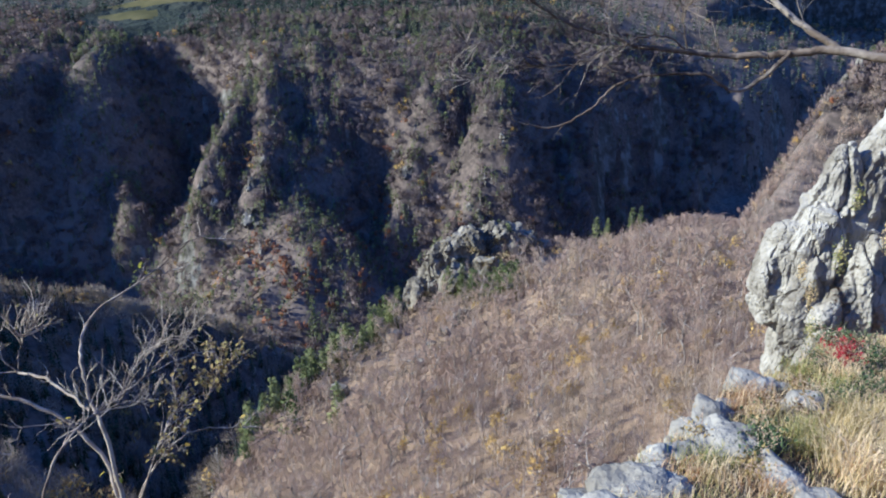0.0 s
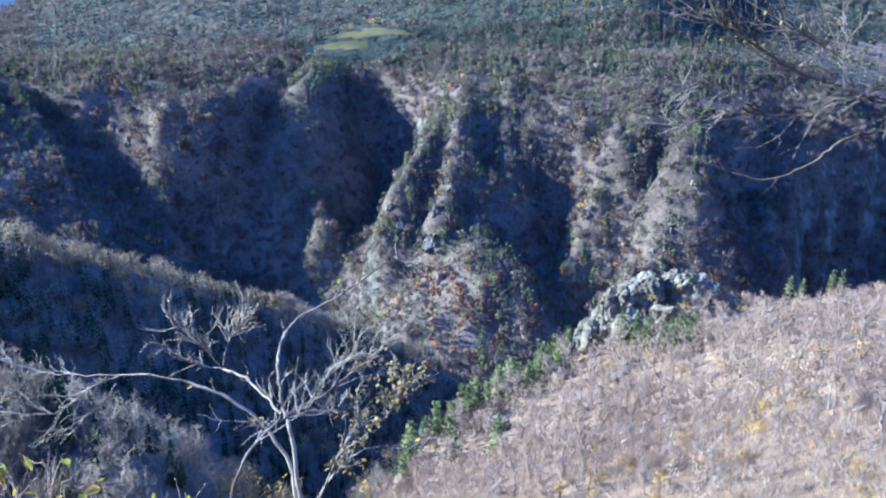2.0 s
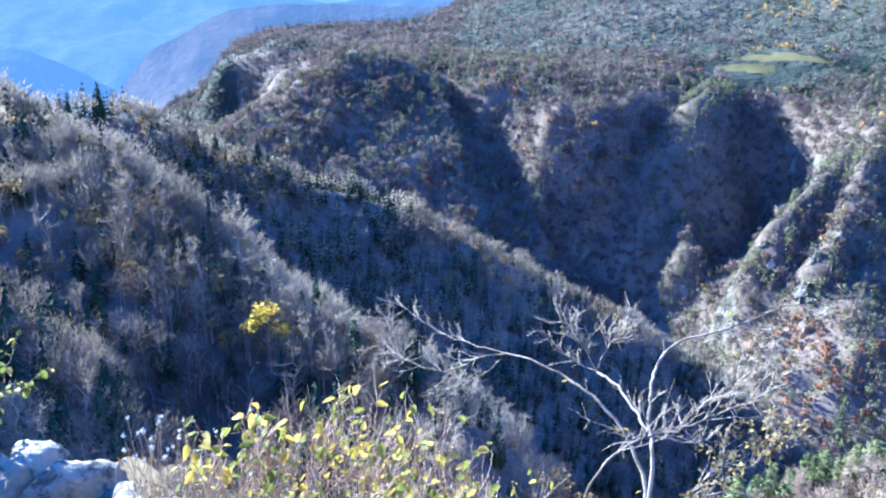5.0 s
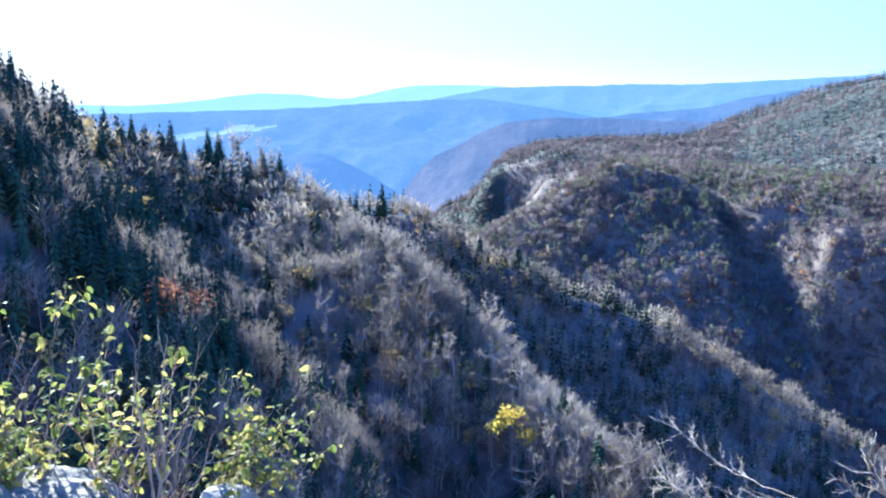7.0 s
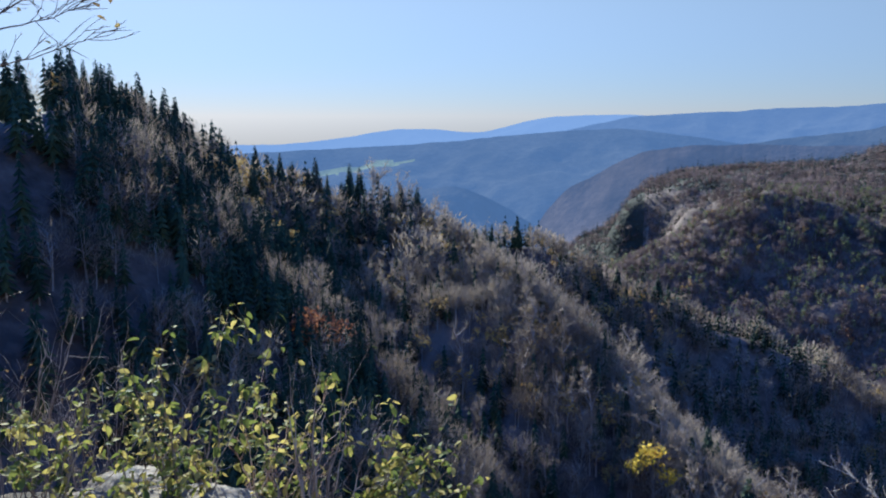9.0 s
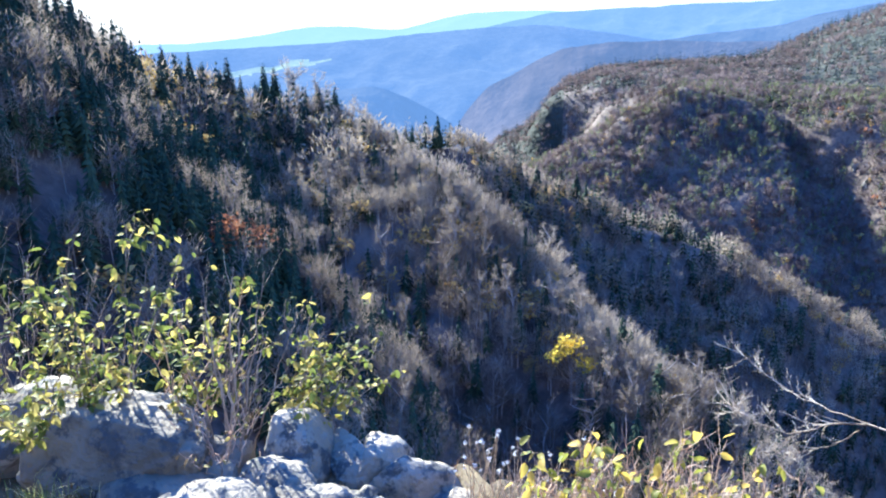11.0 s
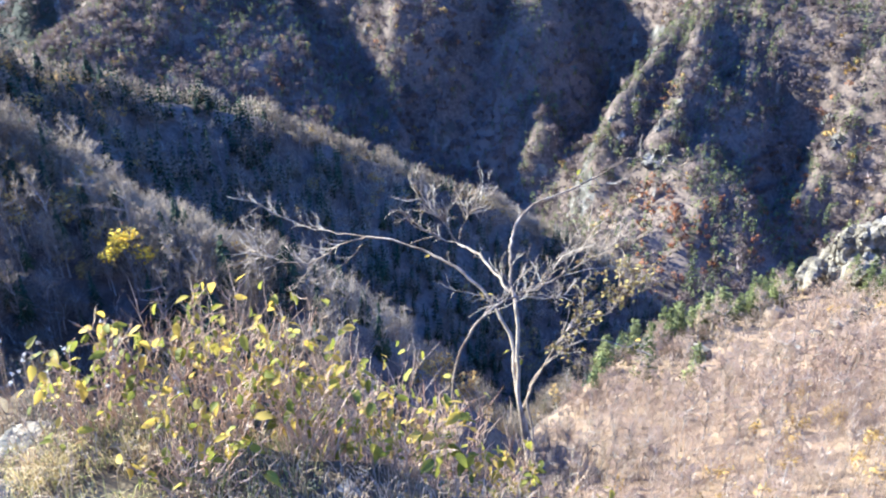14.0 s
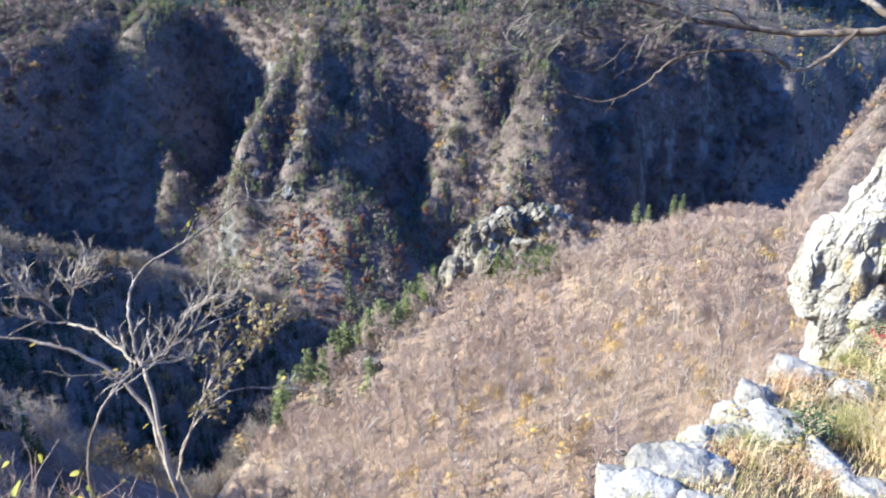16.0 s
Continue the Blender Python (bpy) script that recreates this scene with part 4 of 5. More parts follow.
for k, (a, r, hs) in enumerate([(-1.8, 257, 3.6), (0.5, 236, 2.8), (3.2, 210, 2.8), (8.6, 223, 3.3), (3.8, 267, 3.0), (-0.6, 246, 2.4), (-14, 330, 2.2), (1.9, 223, 2.2), (2.6, 216, 1.8), (-2.6, 262, 2.4)]):
    x, y = -r * math.sin(radians(a)), r * math.cos(radians(a))
    ob = new("boulder", broken_rock("boulder", (hs * 1.3, hs, hs * 1.1), 30 + k, M_OUTCROP, 3, [(0.35, 0.6), (0.9, 0.3)]))
    ob.matrix_basis = pose(x, y, float(height(x, y)) + 0.2 * hs, 0, 0, k * 50)
    tagged(ob, "grey limestone boulder among the trees of the slope edge", "boulder", "boulders on the slope edge")
CRAGS = [broken_rock("crag", (6.5, 5, 12), 50 + i, M_FARCRAG, 4, [(0.12, 3.0), (0.3, 1.4), (0.8, 0.5)], 0.9, 12, tall=0.4, soft=1.0, taper=0.25) for i in range(4)]


def meet(az, el, near=560, far=1120):
    """Where the slope lies that is seen from the ledge towards az degrees left of +y and el degrees up."""
    q = np.arange(near, far, 2.0)
    x, y = -q * math.sin(radians(az)), q * math.cos(radians(az))
    z = height(x, y)
    k = int(np.argmax(z > 1.65 + q * math.tan(radians(el))))
    return x[k], y[k], z[k]


for k, (az, el, s) in enumerate([(15.9, -15.4, 0.9), (16.7, -17.4, 0.8), (16.8, -18.6, 0.9), (12.9, -15.5, 1.1), (13.9, -16.8, 0.9), (14.1, -18.8, 1.2), (13.7, -21.5, 0.9), (3.0, -15.3, 1.0), (2.3, -16.6, 1.1), (-2.4, -19.5, 1.0), (-3.1, -20.1, 0.9),
                               (-4.9, -14.3, 0.7), (36.2, -9.8, 0.5), (35.3, -10.5, 0.7), (40.5, -13.5, 0.8), (33.9, -17.9, 0.6), (17.4, -16.5, 0.6), (1.4, -13.2, 0.6), (-3.6, -17.4, 0.7)]):
    x, y, z = meet(az, el)
    ob = new("crag", CRAGS[k % 4])
    ob.matrix_basis = pose(x, y, z - 5 * s, 0, 0, rng.uniform(0, 360)) @ Matrix.Diagonal((s * rng.uniform(0.7, 1.2), s, s * rng.uniform(0.7, 1.1), 1))
    tagged(ob, "pale limestone crag breaking out of the wooded far wall", "crag", "crags on the far wall")
for k, (az, r, s) in enumerate([(-26.9, 575, 0.7), (-28.2, 600, 1.0), (-27.6, 590, 0.6)]):
    x, y = -r * math.sin(radians(az)), r * math.cos(radians(az))
    ob = new("crag", CRAGS[k % 4])
    ob.matrix_basis = pose(x, y, float(height(x, y)) + 3 * s, 0, 0, 70 * k) @ Matrix.Diagonal((s, s, s, 1))
    tagged(ob, "pale limestone crag on the spur above the sunlit slope", "crag", "crags on the spur")


# ---------------------------------------------------------------- single trees
def fir_crown(r, boughs=230, wide=0.2):
    """Drooping boughs, each a few overlapping pointed cards, longer towards the foot."""
    z = 0.97 - 0.87 * r.uniform(0, 1, boughs) ** 0.75
    ln = wide * (1.03 - z) ** 0.8 * r.uniform(0.65, 1.15, boughs) + 0.012
    ph = r.uniform(0, 6.283, boughs)
    out = np.stack([np.cos(ph), np.sin(ph), np.zeros(boughs)], 1)
    side_ = np.stack([-np.sin(ph), np.cos(ph), np.zeros(boughs)], 1) * (ln * 0.20)[:, None]
    base = np.stack([0 * z, 0 * z, z], 1)
    mid = base + out * (ln * 0.5)[:, None] + np.array([0, 0, 1]) * (0.03 * ln)[:, None]
    tip = base + out * ln[:, None] - np.array([0, 0, 1]) * (ln * r.uniform(0.2, 0.55, boughs))[:, None]
    v = np.stack([base, mid + side_ - np.array([0, 0, 1]) * (ln * 0.22)[:, None], tip, mid - side_ - np.array([0, 0, 1]) * (ln * 0.22)[:, None], mid], 1).reshape(-1, 3)
    k = (np.arange(boughs) * 5)[:, None]
    return v, np.concatenate([k + np.array([[0, 1, 4]]), k + np.array([[1, 2, 4]]), k + np.array([[4, 2, 3]]), k + np.array([[0, 4, 3]])])


def pine_crown(r, tufts=420, wide=0.29):
    z = 1.0 - 0.9 * r.uniform(0, 1, tufts) ** 0.8
    lob = 0.75 + 0.35 * np.sin(z * 38 + r.uniform(0, 6))
    rr = (wide * (1.06 - z) ** 0.7 + 0.01) * np.sqrt(r.uniform(0.1, 1, tufts)) * lob
    ph = r.uniform(0, 6.283, tufts)
    return cards(np.stack([np.cos(ph) * rr, np.sin(ph) * rr, z], 1), r.uniform(0.025, 0.055, tufts), r)


def tree_thing(name, label, category, group, seed, kind):
    r = np.random.default_rng(seed)
    root = empty(name, (0, 0, -500), label, category, group)
    bend = [(0, 0, -0.06), (r.normal() * 0.02, r.normal() * 0.02, 0.3), (r.normal() * 0.04, r.normal() * 0.04, 0.62), (r.normal() * 0.06, r.normal() * 0.06, 0.95)]
    axis = smooth_path(bend, 4)
    if kind == "bare":
        limbs, twigs = [], []
        for _ in range(15):
            for b in sprouts(axis, 1, 0.34, r, 0.5, 1.3, 0.3, 3):
                limbs.append(b)
                twigs += sprouts(b, 7, 0.16, r, 0.3, 1.0, 0.3, 2)
        fine = np.concatenate([np.stack([t[0] for t in twigs]), np.stack([t[1] for t in twigs])])
        part("trunk", tri_mesh("trunk", [(tube(axis, 0.02, 0.003, 5), 0)], [M_GREY_BEECH if "slope" in group else M_PALE_BARK]), root)
        spray(tri_mesh("limb_spray", [(tube(b, 0.010, 0.0022, 3), 0) for b in limbs], [M_GREY_BEECH if "slope" in group else M_PALE_BARK]), root, "limb_spray")
        way = unit(r, 2 * len(fine)) + np.array([0, 0, 0.4])
        way /= np.linalg.norm(way, axis=1)[:, None]
        spray(tri_mesh("twig_spray", [(slivers(np.repeat(fine, 2, 0), way, r.uniform(0.06, 0.14, 2 * len(fine)), np.full(2 * len(fine), 0.009), r), 0)], [M_TWIG_TAN if "slope" in group else M_TWIG_GREY], False, (0, 0, 0.45)), root)
    elif kind in ("fir", "pine"):
        part("trunk", tri_mesh("trunk", [(tube(axis, 0.014, 0.002, 5), 0)], [M_BARK]), root)
        part("crown", tri_mesh("crown", [(fir_crown(r, 420, r.uniform(0.18, 0.23)) if kind == "fir" else pine_crown(r), 0)], [M_FIR if kind == "fir" else M_PINE], False, (0, 0, 0.4)), root)
    else:
        lob = unit(r, 9) * np.array([0.34, 0.34, 0.26]) * 0.8 + np.array([0, 0, 0.62])
        c = lob[r.integers(0, 9, 520)] + unit(r, 520) * r.uniform(0.2, 1, (520, 1)) * 0.17
        limbs = [smooth_path([(0, 0, 0.25), tuple(p * np.array([0.5, 0.5, 0.8])), tuple(p)], 3) for p in lob]
        part("trunk", tri_mesh("trunk", [(tube(axis[:-5], 0.018, 0.006, 5), 0)], [M_BARK]), root)
        spray(tri_mesh("limb_spray", [(tube(b, 0.007, 0.002, 3), 0) for b in limbs], [M_BARK]), root, "limb_spray")
        part("crown", tri_mesh("crown", [(cards(c, r.uniform(0.02, 0.045, 520), r), 0)], [M_YELLOW if kind == "yellow" else (M_RUST if kind == "rust" else M_OCHRE)], False, (0, 0, 0.5)), root)
    return root


def stand(root_list, places, tall, rng):
    """Set trees at plan positions; the first of each kind is used itself, the rest are copies."""
    used = set()
    for k, (x, y) in enumerate(places):
        root = root_list[k % len(root_list)]
        h = rng.uniform(*tall)
        m = pose(x, y, float(height(x, y)) - 0.1, 0, 0, rng.uniform(0, 360))
        if k % len(root_list) not in used:
            used.add(k % len(root_list))
            ob = root
            ob.matrix_basis = m
        else:
            ob = copy_thing(root, m)
        w = h * rng.uniform(0.85, 1.15)
        ob.scale = (w, w, h)


def ring(rng, n, az0, az1, r0, r1, keep):
    p = scatter(rng, n * 6, az0, az1, r0, r1, keep)[:n]
    return [(float(a), float(b)) for a, b, _ in p]


rng = np.random.default_rng(9)
BARE_A = [tree_thing("bare_tree", "leafless pale-barked beech on the sunlit slope", "tree", "bare trees on the sunlit slope", 200 + i, "bare") for i in range(5)]
stand(BARE_A, ring(rng, 210, -27, 24, 75, 290, on_brown), (9, 15), rng)
BARE_B = [tree_thing("bare_tree", "leafless grey beech on the wooded side spur", "tree", "bare trees on the side spur", 220 + i, "bare") for i in range(5)]
stand(BARE_B, ring(rng, 110, 36, 80, 110, 260, on_left), (9, 15), rng)
FIRS = [tree_thing("fir_tree", "dark green fir standing above the side ridge", "tree", "firs along the side ridge", 240 + i, "fir") for i in range(4)]
crest_pts = smooth_path([(p[0], p[1], p[2]) for p in LEFT_RIDGE[1:9]], 8)
stand(FIRS, [(float(p[0] + rng.normal() * 7), float(p[1] + rng.normal() * 7)) for p in crest_pts[rng.integers(0, len(crest_pts), 46)]] + [(-123.4, 113.5), (-118.6, 119.6), (-116, 124)], (10, 17), rng)
upper = smooth_path([(p[0], p[1], p[2]) for p in LEFT_RIDGE[1:6]], 10)
rng_f = np.random.default_rng(61)
TALL = [tree_thing("fir_tree", "tall dark fir on the steep upper flank of the side ridge", "tree", "tall firs on the upper flank", 310 + i, "fir") for i in range(3)]
stand(TALL, [(float(p[0] * f + g), float(p[1] * f + h)) for p, f, g, h in zip(upper[rng_f.integers(4, len(upper) - 1, 58)], 1 - 0.2 * rng_f.uniform(0, 1, 58) ** 2, rng_f.normal(0, 4, 58), rng_f.normal(0, 5, 58))], (12, 19), rng_f)
PINES = [tree_thing("pine_tree", "bushy green pine on the rocky brow of the slope", "tree", "pines on the slope edge", 260 + i, "pine") for i in range(4)]
edge_line = [(-57, 214), (-55, 221), (-52, 228), (-49, 233), (-46, 238), (-42, 244), (-39, 249), (-36, 255), (-33, 260), (-30, 265), (-27, 270), (-24, 274), (-20, 279), (-17, 284), (-60, 206), (-58, 200), (-56, 190), (-54, 178),
             (-50, 224), (-44, 234), (-38, 244), (-34, 252), (-29, 261), (-25, 267), (-46, 228), (-41, 250), (-22, 282), (-29, 186), (-44, 194),
             (12.7, 276), (16.9, 268), (21.6, 262), (25.4, 258), (19, 272), (24, 266), (3.5, 286), (9, 284), (28, 262), (24, 327), (72, 334), (90, 341), (14, 280)]
pr = random.Random(8)
edge_line += [(x + pr.uniform(1, 9), y + pr.uniform(-9, 2)) for x, y in edge_line[:27:4]]
stand(PINES, edge_line[:44], (12, 18), rng)
stand_more = [(8.5, 281), (12, 279), (21, 275), (24, 279), (17, 281), (29, 305), (76, 330), (92, 334), (-19, 277), (-26, 264)]
for k, (x, y) in enumerate(stand_more):
    ob = copy_thing(PINES[k % 4], pose(x, y, float(height(x, y)) - 0.1, 0, 0, 77 * k))
    ob.scale = (11 + k % 3, 11 + k % 3, 11.5 + k % 4)
crest_near = smooth_path([(p[0], p[1], p[2]) for p in LEFT_SPUR[:9]], 8)
rng_c = np.random.default_rng(67)
spur_at = crest_near[rng_c.integers(0, len(crest_near), 96)] + rng_c.normal(0, 9, (96, 3))
for k, p in enumerate(spur_at):
    x, y = float(p[0]), float(p[1])
    root = FIRS[k % 4] if k % 3 == 0 else BARE_B[k % 5]
    ob = copy_thing(root, pose(x, y, float(height(x, y)) - 0.1, 0, 0, float(rng_c.uniform(0, 360))))
    h = float(rng_c.uniform(9, 16))
    ob.scale = (h * (1.0 if k % 3 == 0 else 1.25), h * (1.0 if k % 3 == 0 else 1.25), h)
YEL = [tree_thing("maple_tree", "bright yellow maple standing out of the bare woods", "tree", "", 280, "yellow")]
stand(YEL, [(-142.5, 103.0)], (15, 15.5), rng)
OCH = [tree_thing("autumn_tree", "ochre-leaved small tree among bare beeches", "tree", "autumn trees on both slopes", 284 + i, "ochre") for i in range(3)]
stand(OCH, [(32.3, 156.5), (17.2, 161.4), (41.6, 119.9), (44.1, 137.5), (26.5, 144.9), (4.7, 155.5), (58.4, 151.4), (32.1, 221.6), (56, 212.3), (-157.1, 68.1), (-133, 52.3), (-195, 45.2), (-220, 94), (-20, 190), (6, 150), (35, 170), (22, 230), (-187.9, 77.3), (-182, 99.5), (-151.5, 97.6), (-216, 96), (44, 130), (-203, 165), (50, 110), (-217, 82), (-30, 170), (60, 200)], (4.5, 7.5), rng)
RUST = [tree_thing("rust_tree", "rust-red beech still in leaf", "tree", "rust-red beeches", 290, "rust")]
stand(RUST, [(-157, 29), (-163, 34), (-30.5, 641)], (13, 15), rng)

# ---------------------------------------------------------------- rocks of the ledge
LEDGE_ROCKS = [  # x, y, z, half sizes, turn, detail
    (2.06, 4.86, -1.23, 0.23, 0.18, 0.13, -20, 5), (1.90, 4.66, -1.22, 0.12, 0.12, 0.09, 10, 4), (1.59, 4.33, -1.12, 0.13, 0.16, 0.15, -20, 4), (1.54, 3.94, -1.02, 0.24, 0.22, 0.17, -22, 5),
    (1.12, 3.79, -0.98, 0.14, 0.15, 0.13, -10, 4), (0.94, 3.44, -0.88, 0.27, 0.17, 0.12, -15, 5), (0.72, 3.42, -0.92, 0.16, 0.14, 0.11, 20, 4), (2.17, 4.43, -1.12, 0.15, 0.16, 0.14, -30, 4),
    (1.68, 3.50, -0.88, 0.19, 0.16, 0.10, -25, 4), (1.76, 3.31, -0.82, 0.13, 0.10, 0.07, 0, 4), (1.11, 3.32, -0.84, 0.08, 0.07, 0.05, 0, 4), (0.46, 2.96, -0.80, 0.20, 0.16, 0.13, 30, 4), (0.66, 2.92, -0.76, 0.17, 0.14, 0.09, -10, 4), (0.72, 3.22, -0.84, 0.20, 0.15, 0.13, -25, 4), (0.92, 3.14, -0.80, 0.16, 0.13, 0.09, 15, 4), (1.02, 3.60, -0.94, 0.15, 0.13, 0.12, -10, 4), (1.26, 3.86, -1.00, 0.13, 0.12, 0.11, 25, 4), (1.42, 4.14, -1.06, 0.12, 0.13, 0.12, -25, 4), (1.75, 4.52, -1.16, 0.14, 0.12, 0.11, 10, 4), (1.36, 4.08, -1.10, 0.13, 0.12, 0.10, 40, 4),
    (-1.75, 2.05, -0.68, 0.28, 0.18, 0.14, 20, 4),
]
for k, (x, y, z, hx, hy, hz, rz, det) in enumerate(LEDGE_ROCKS):
    ob = new("limestone_rock", broken_rock("limestone_rock", (hx, hy, hz), 100 + k * 3, M_WHITE_ROCK, det if det > 4 else 4, [(5.0, 0.022), (13.0, 0.008), (30.0, 0.004)], 0.55, 9, flat=False, tall=1.0, soft=0.02))
    ob.matrix_basis = pose(x, y, z + (-0.03 if x > 0 else 0.02), 0, 0, rz)
    tagged(ob, "weathered white limestone rock bedded in the turf of the ledge" if x > 0 else "large grey limestone rock with lichen pits on the ledge", "rock", "rocks of the ledge")

# the outcrop of lichened slabs at the rim: x, y, z, half width, half height, turn
SLABS = [
    (-4.06, 0.27, -0.46, 0.46, 0.32, 0.30, 14, 75), (-3.80, 0.40, -0.60, 0.34, 0.24, 0.22, 12, 72), (-3.92, 0.64, -0.58, 0.22, 0.20, 0.18, 10, 70), (-4.45, -0.15, -0.40, 0.36, 0.30, 0.22, -8, 80),
    (-3.80, 1.00, -0.54, 0.21, 0.26, 0.28, 4, 66), (-3.54, 0.86, -0.56, 0.24, 0.30, 0.20, 0, 70),
    (-3.71, 1.25, -0.60, 0.15, 0.20, 0.24, 0, 66), (-3.62, 1.40, -0.60, 0.17, 0.20, 0.22, 14, 62), (-3.42, 1.53, -0.62, 0.30, 0.21, 0.20, 24, 58), (-3.15, 1.68, -0.70, 0.27, 0.17, 0.14, 22, 54),
    (-2.92, 0.66, -0.40, 0.46, 0.40, 0.20, 2, 66), (-2.62, 1.08, -0.42, 0.38, 0.32, 0.16, 10, 58), (-3.14, 0.92, -0.50, 0.40, 0.26, 0.19, 8, 62), (-3.20, 0.42, -0.42, 0.34, 0.32, 0.20, -4, 78), (-2.58, 0.62, -0.30, 0.34, 0.36, 0.14, 4, 66),
    (-3.02, 1.27, -0.56, 0.12, 0.10, 0.11, 12, 60), (-2.84, 1.70, -0.62, 0.19, 0.14, 0.14, 12, 52), (-1.80, 1.52, -0.44, 0.24, 0.18, 0.13, 5, 40),
]
shelf = empty("rock_ledge", (-3.4, 0.9, -0.5), "connected outcrop of grey lichened limestone slabs at the rim", "rock")
so = Vector((-3.4, 0.9, -0.5))
for k, (x, y, z, hx, hy, hz, tilt, turn) in enumerate(SLABS):
    part("slab", broken_rock("slab", (hx, hy, hz), 140 + k * 3, M_LEDGE_ROCK, 6 if k in (0, 10, 11, 12) else 5, [(1.6, 0.032), (5.0, 0.007), (14, 0.005), (36, 0.003)], 0.66, 8, flat=False, tall=0.5, soft=0.025), shelf,
         matrix=pose(*(Vector((x, y, z)) - so), 0, tilt, turn))

# ---------------------------------------------------------------- small leafless tree below the ledge
rng = np.random.default_rng(41)
dead = empty("small_tree", (-1.6, 3.75, -1.9), "small leafless tree with silvery bark growing below the ledge", "tree")
BR = [  # path, radii, twigs, twig length
    ([(-1.45, 3.7, -2.6), (-1.55, 3.77, -1.78), (-1.73, 3.83, -1.24), (-1.82, 3.93, -0.97), (-1.99, 3.98, -0.76), (-2.24, 3.99, -0.60), (-2.48, 3.99, -0.54)], 0.024, 0.011, 2, 0.15),
    ([(-2.48, 3.99, -0.54), (-2.78, 3.94, -0.51), (-3.03, 3.91, -0.61), (-3.27, 3.86, -0.78), (-3.52, 3.80, -0.78), (-3.69, 3.81, -0.77)], 0.011, 0.003, 20, 0.24),
    ([(-2.89, 3.96, -0.59), (-3.06, 3.96, -0.78), (-3.30, 3.89, -0.96)], 0.006, 0.002, 5, 0.16),
    ([(-2.77, 3.92, -0.50), (-3.12, 3.91, -0.54), (-3.42, 3.92, -0.54), (-3.74, 3.90, -0.45)], 0.007, 0.002, 12, 0.2),
    ([(-1.5, 3.7, -2.6), (-1.60, 3.75, -1.71), (-1.73, 3.84, -1.20), (-1.80, 3.94, -0.78), (-1.89, 4.04, -0.65), (-1.95, 4.15, -0.48), (-1.98, 4.28, -0.39), (-1.94, 4.43, -0.30), (-1.71, 4.64, -0.19), (-1.50, 4.84, -0.05)], 0.026, 0.005, 3, 0.2),
    ([(-1.64, 4.69, -0.13), (-1.50, 4.84, -0.05), (-1.36, 4.98, -0.10), (-1.22, 5.11, -0.18)], 0.006, 0.002, 6, 0.12),
    ([(-1.75, 4.55, -0.20), (-1.60, 4.71, -0.19), (-1.47, 4.85, -0.22)], 0.004, 0.0015, 3, 0.1),
    ([(-1.9, 3.35, -1.7), (-1.96, 3.48, -0.98), (-1.92, 3.61, -0.74), (-1.85, 3.76, -0.64), (-1.81, 3.89, -0.64), (-1.69, 4.04, -0.60), (-1.53, 4.20, -0.50), (-1.40, 4.35, -0.42)], 0.015, 0.004, 18, 0.3),
    ([(-1.79, 3.84, -0.61), (-1.67, 4.02, -0.66), (-1.54, 4.20, -0.70)], 0.007, 0.002, 6, 0.16),
    ([(-1.70, 3.93, -0.59), (-1.63, 4.12, -0.47), (-1.52, 4.31, -0.41)], 0.007, 0.002, 10, 0.25),
    ([(-1.82, 3.88, -0.61), (-1.96, 4.00, -0.60), (-2.13, 4.10, -0.55), (-2.33, 4.19, -0.55)], 0.014, 0.009, 2, 0.15),
    ([(-2.33, 4.19, -0.55), (-2.44, 4.18, -0.41), (-2.60, 4.15, -0.27)], 0.007, 0.002, 16, 0.2),
    ([(-2.33, 4.19, -0.55), (-2.31, 4.26, -0.40), (-2.26, 4.34, -0.32)], 0.007, 0.002, 16, 0.2),
    ([(-2.33, 4.19, -0.55), (-2.47, 4.17, -0.53), (-2.68, 4.10, -0.39)], 0.006, 0.002, 10, 0.16),
    ([(-1.62, 3.85, -1.55), (-1.70, 3.93, -1.29), (-1.61, 4.07, -1.09), (-1.47, 4.22, -1.01), (-1.31, 4.37, -1.07), (-1.14, 4.51, -1.18)], 0.012, 0.003, 8, 0.16),
    ([(-1.72, 3.9, -1.4), (-1.66, 3.95, -1.18), (-1.58, 4.13, -0.95), (-1.55, 4.30, -0.87), (-1.58, 4.45, -0.73), (-1.55, 4.62, -0.74)], 0.011, 0.003, 12, 0.24),
    ([(-1.55, 4.30, -0.87), (-1.43, 4.44, -0.93), (-1.38, 4.56, -0.85), (-1.32, 4.68, -0.81)], 0.006, 0.002, 14, 0.24),
]
to_local = np.array(dead.location)
LEAF_B = [leaf_mesh("leaf", M_LEAF_BROWN, 0.034, 0.62, i) for i in range(3)]
LEAF_L = [leaf_mesh("leaf", M_LEAF_LIME, 0.052, 0.5, 5 + i) for i in range(3)]
LEAF_G = [leaf_mesh("leaf", M_LEAF_GOLD, 0.066, 0.48, 9 + i) for i in range(3)]


def hang_leaves(tips, n, meshes, parent, origin, rng, droop=0.5, size=(0.7, 1.25)):
    for _ in range(n):
        p = tips[rng.integers(0, len(tips))]
        f = rng.uniform(0.35, 1.0) ** 0.5 * (len(p) - 1)
        i = min(int(f), len(p) - 2)
        at = p[i] + (p[i + 1] - p[i]) * (f - i) - origin
        s = rng.uniform(*size)
        part("leaf", meshes[rng.integers(0, len(meshes))], parent,
             matrix=pose(*at, rng.normal() * 35, rng.normal() * 30 + 40 * droop, rng.uniform(0, 360)) @ Matrix.Scale(s, 4))


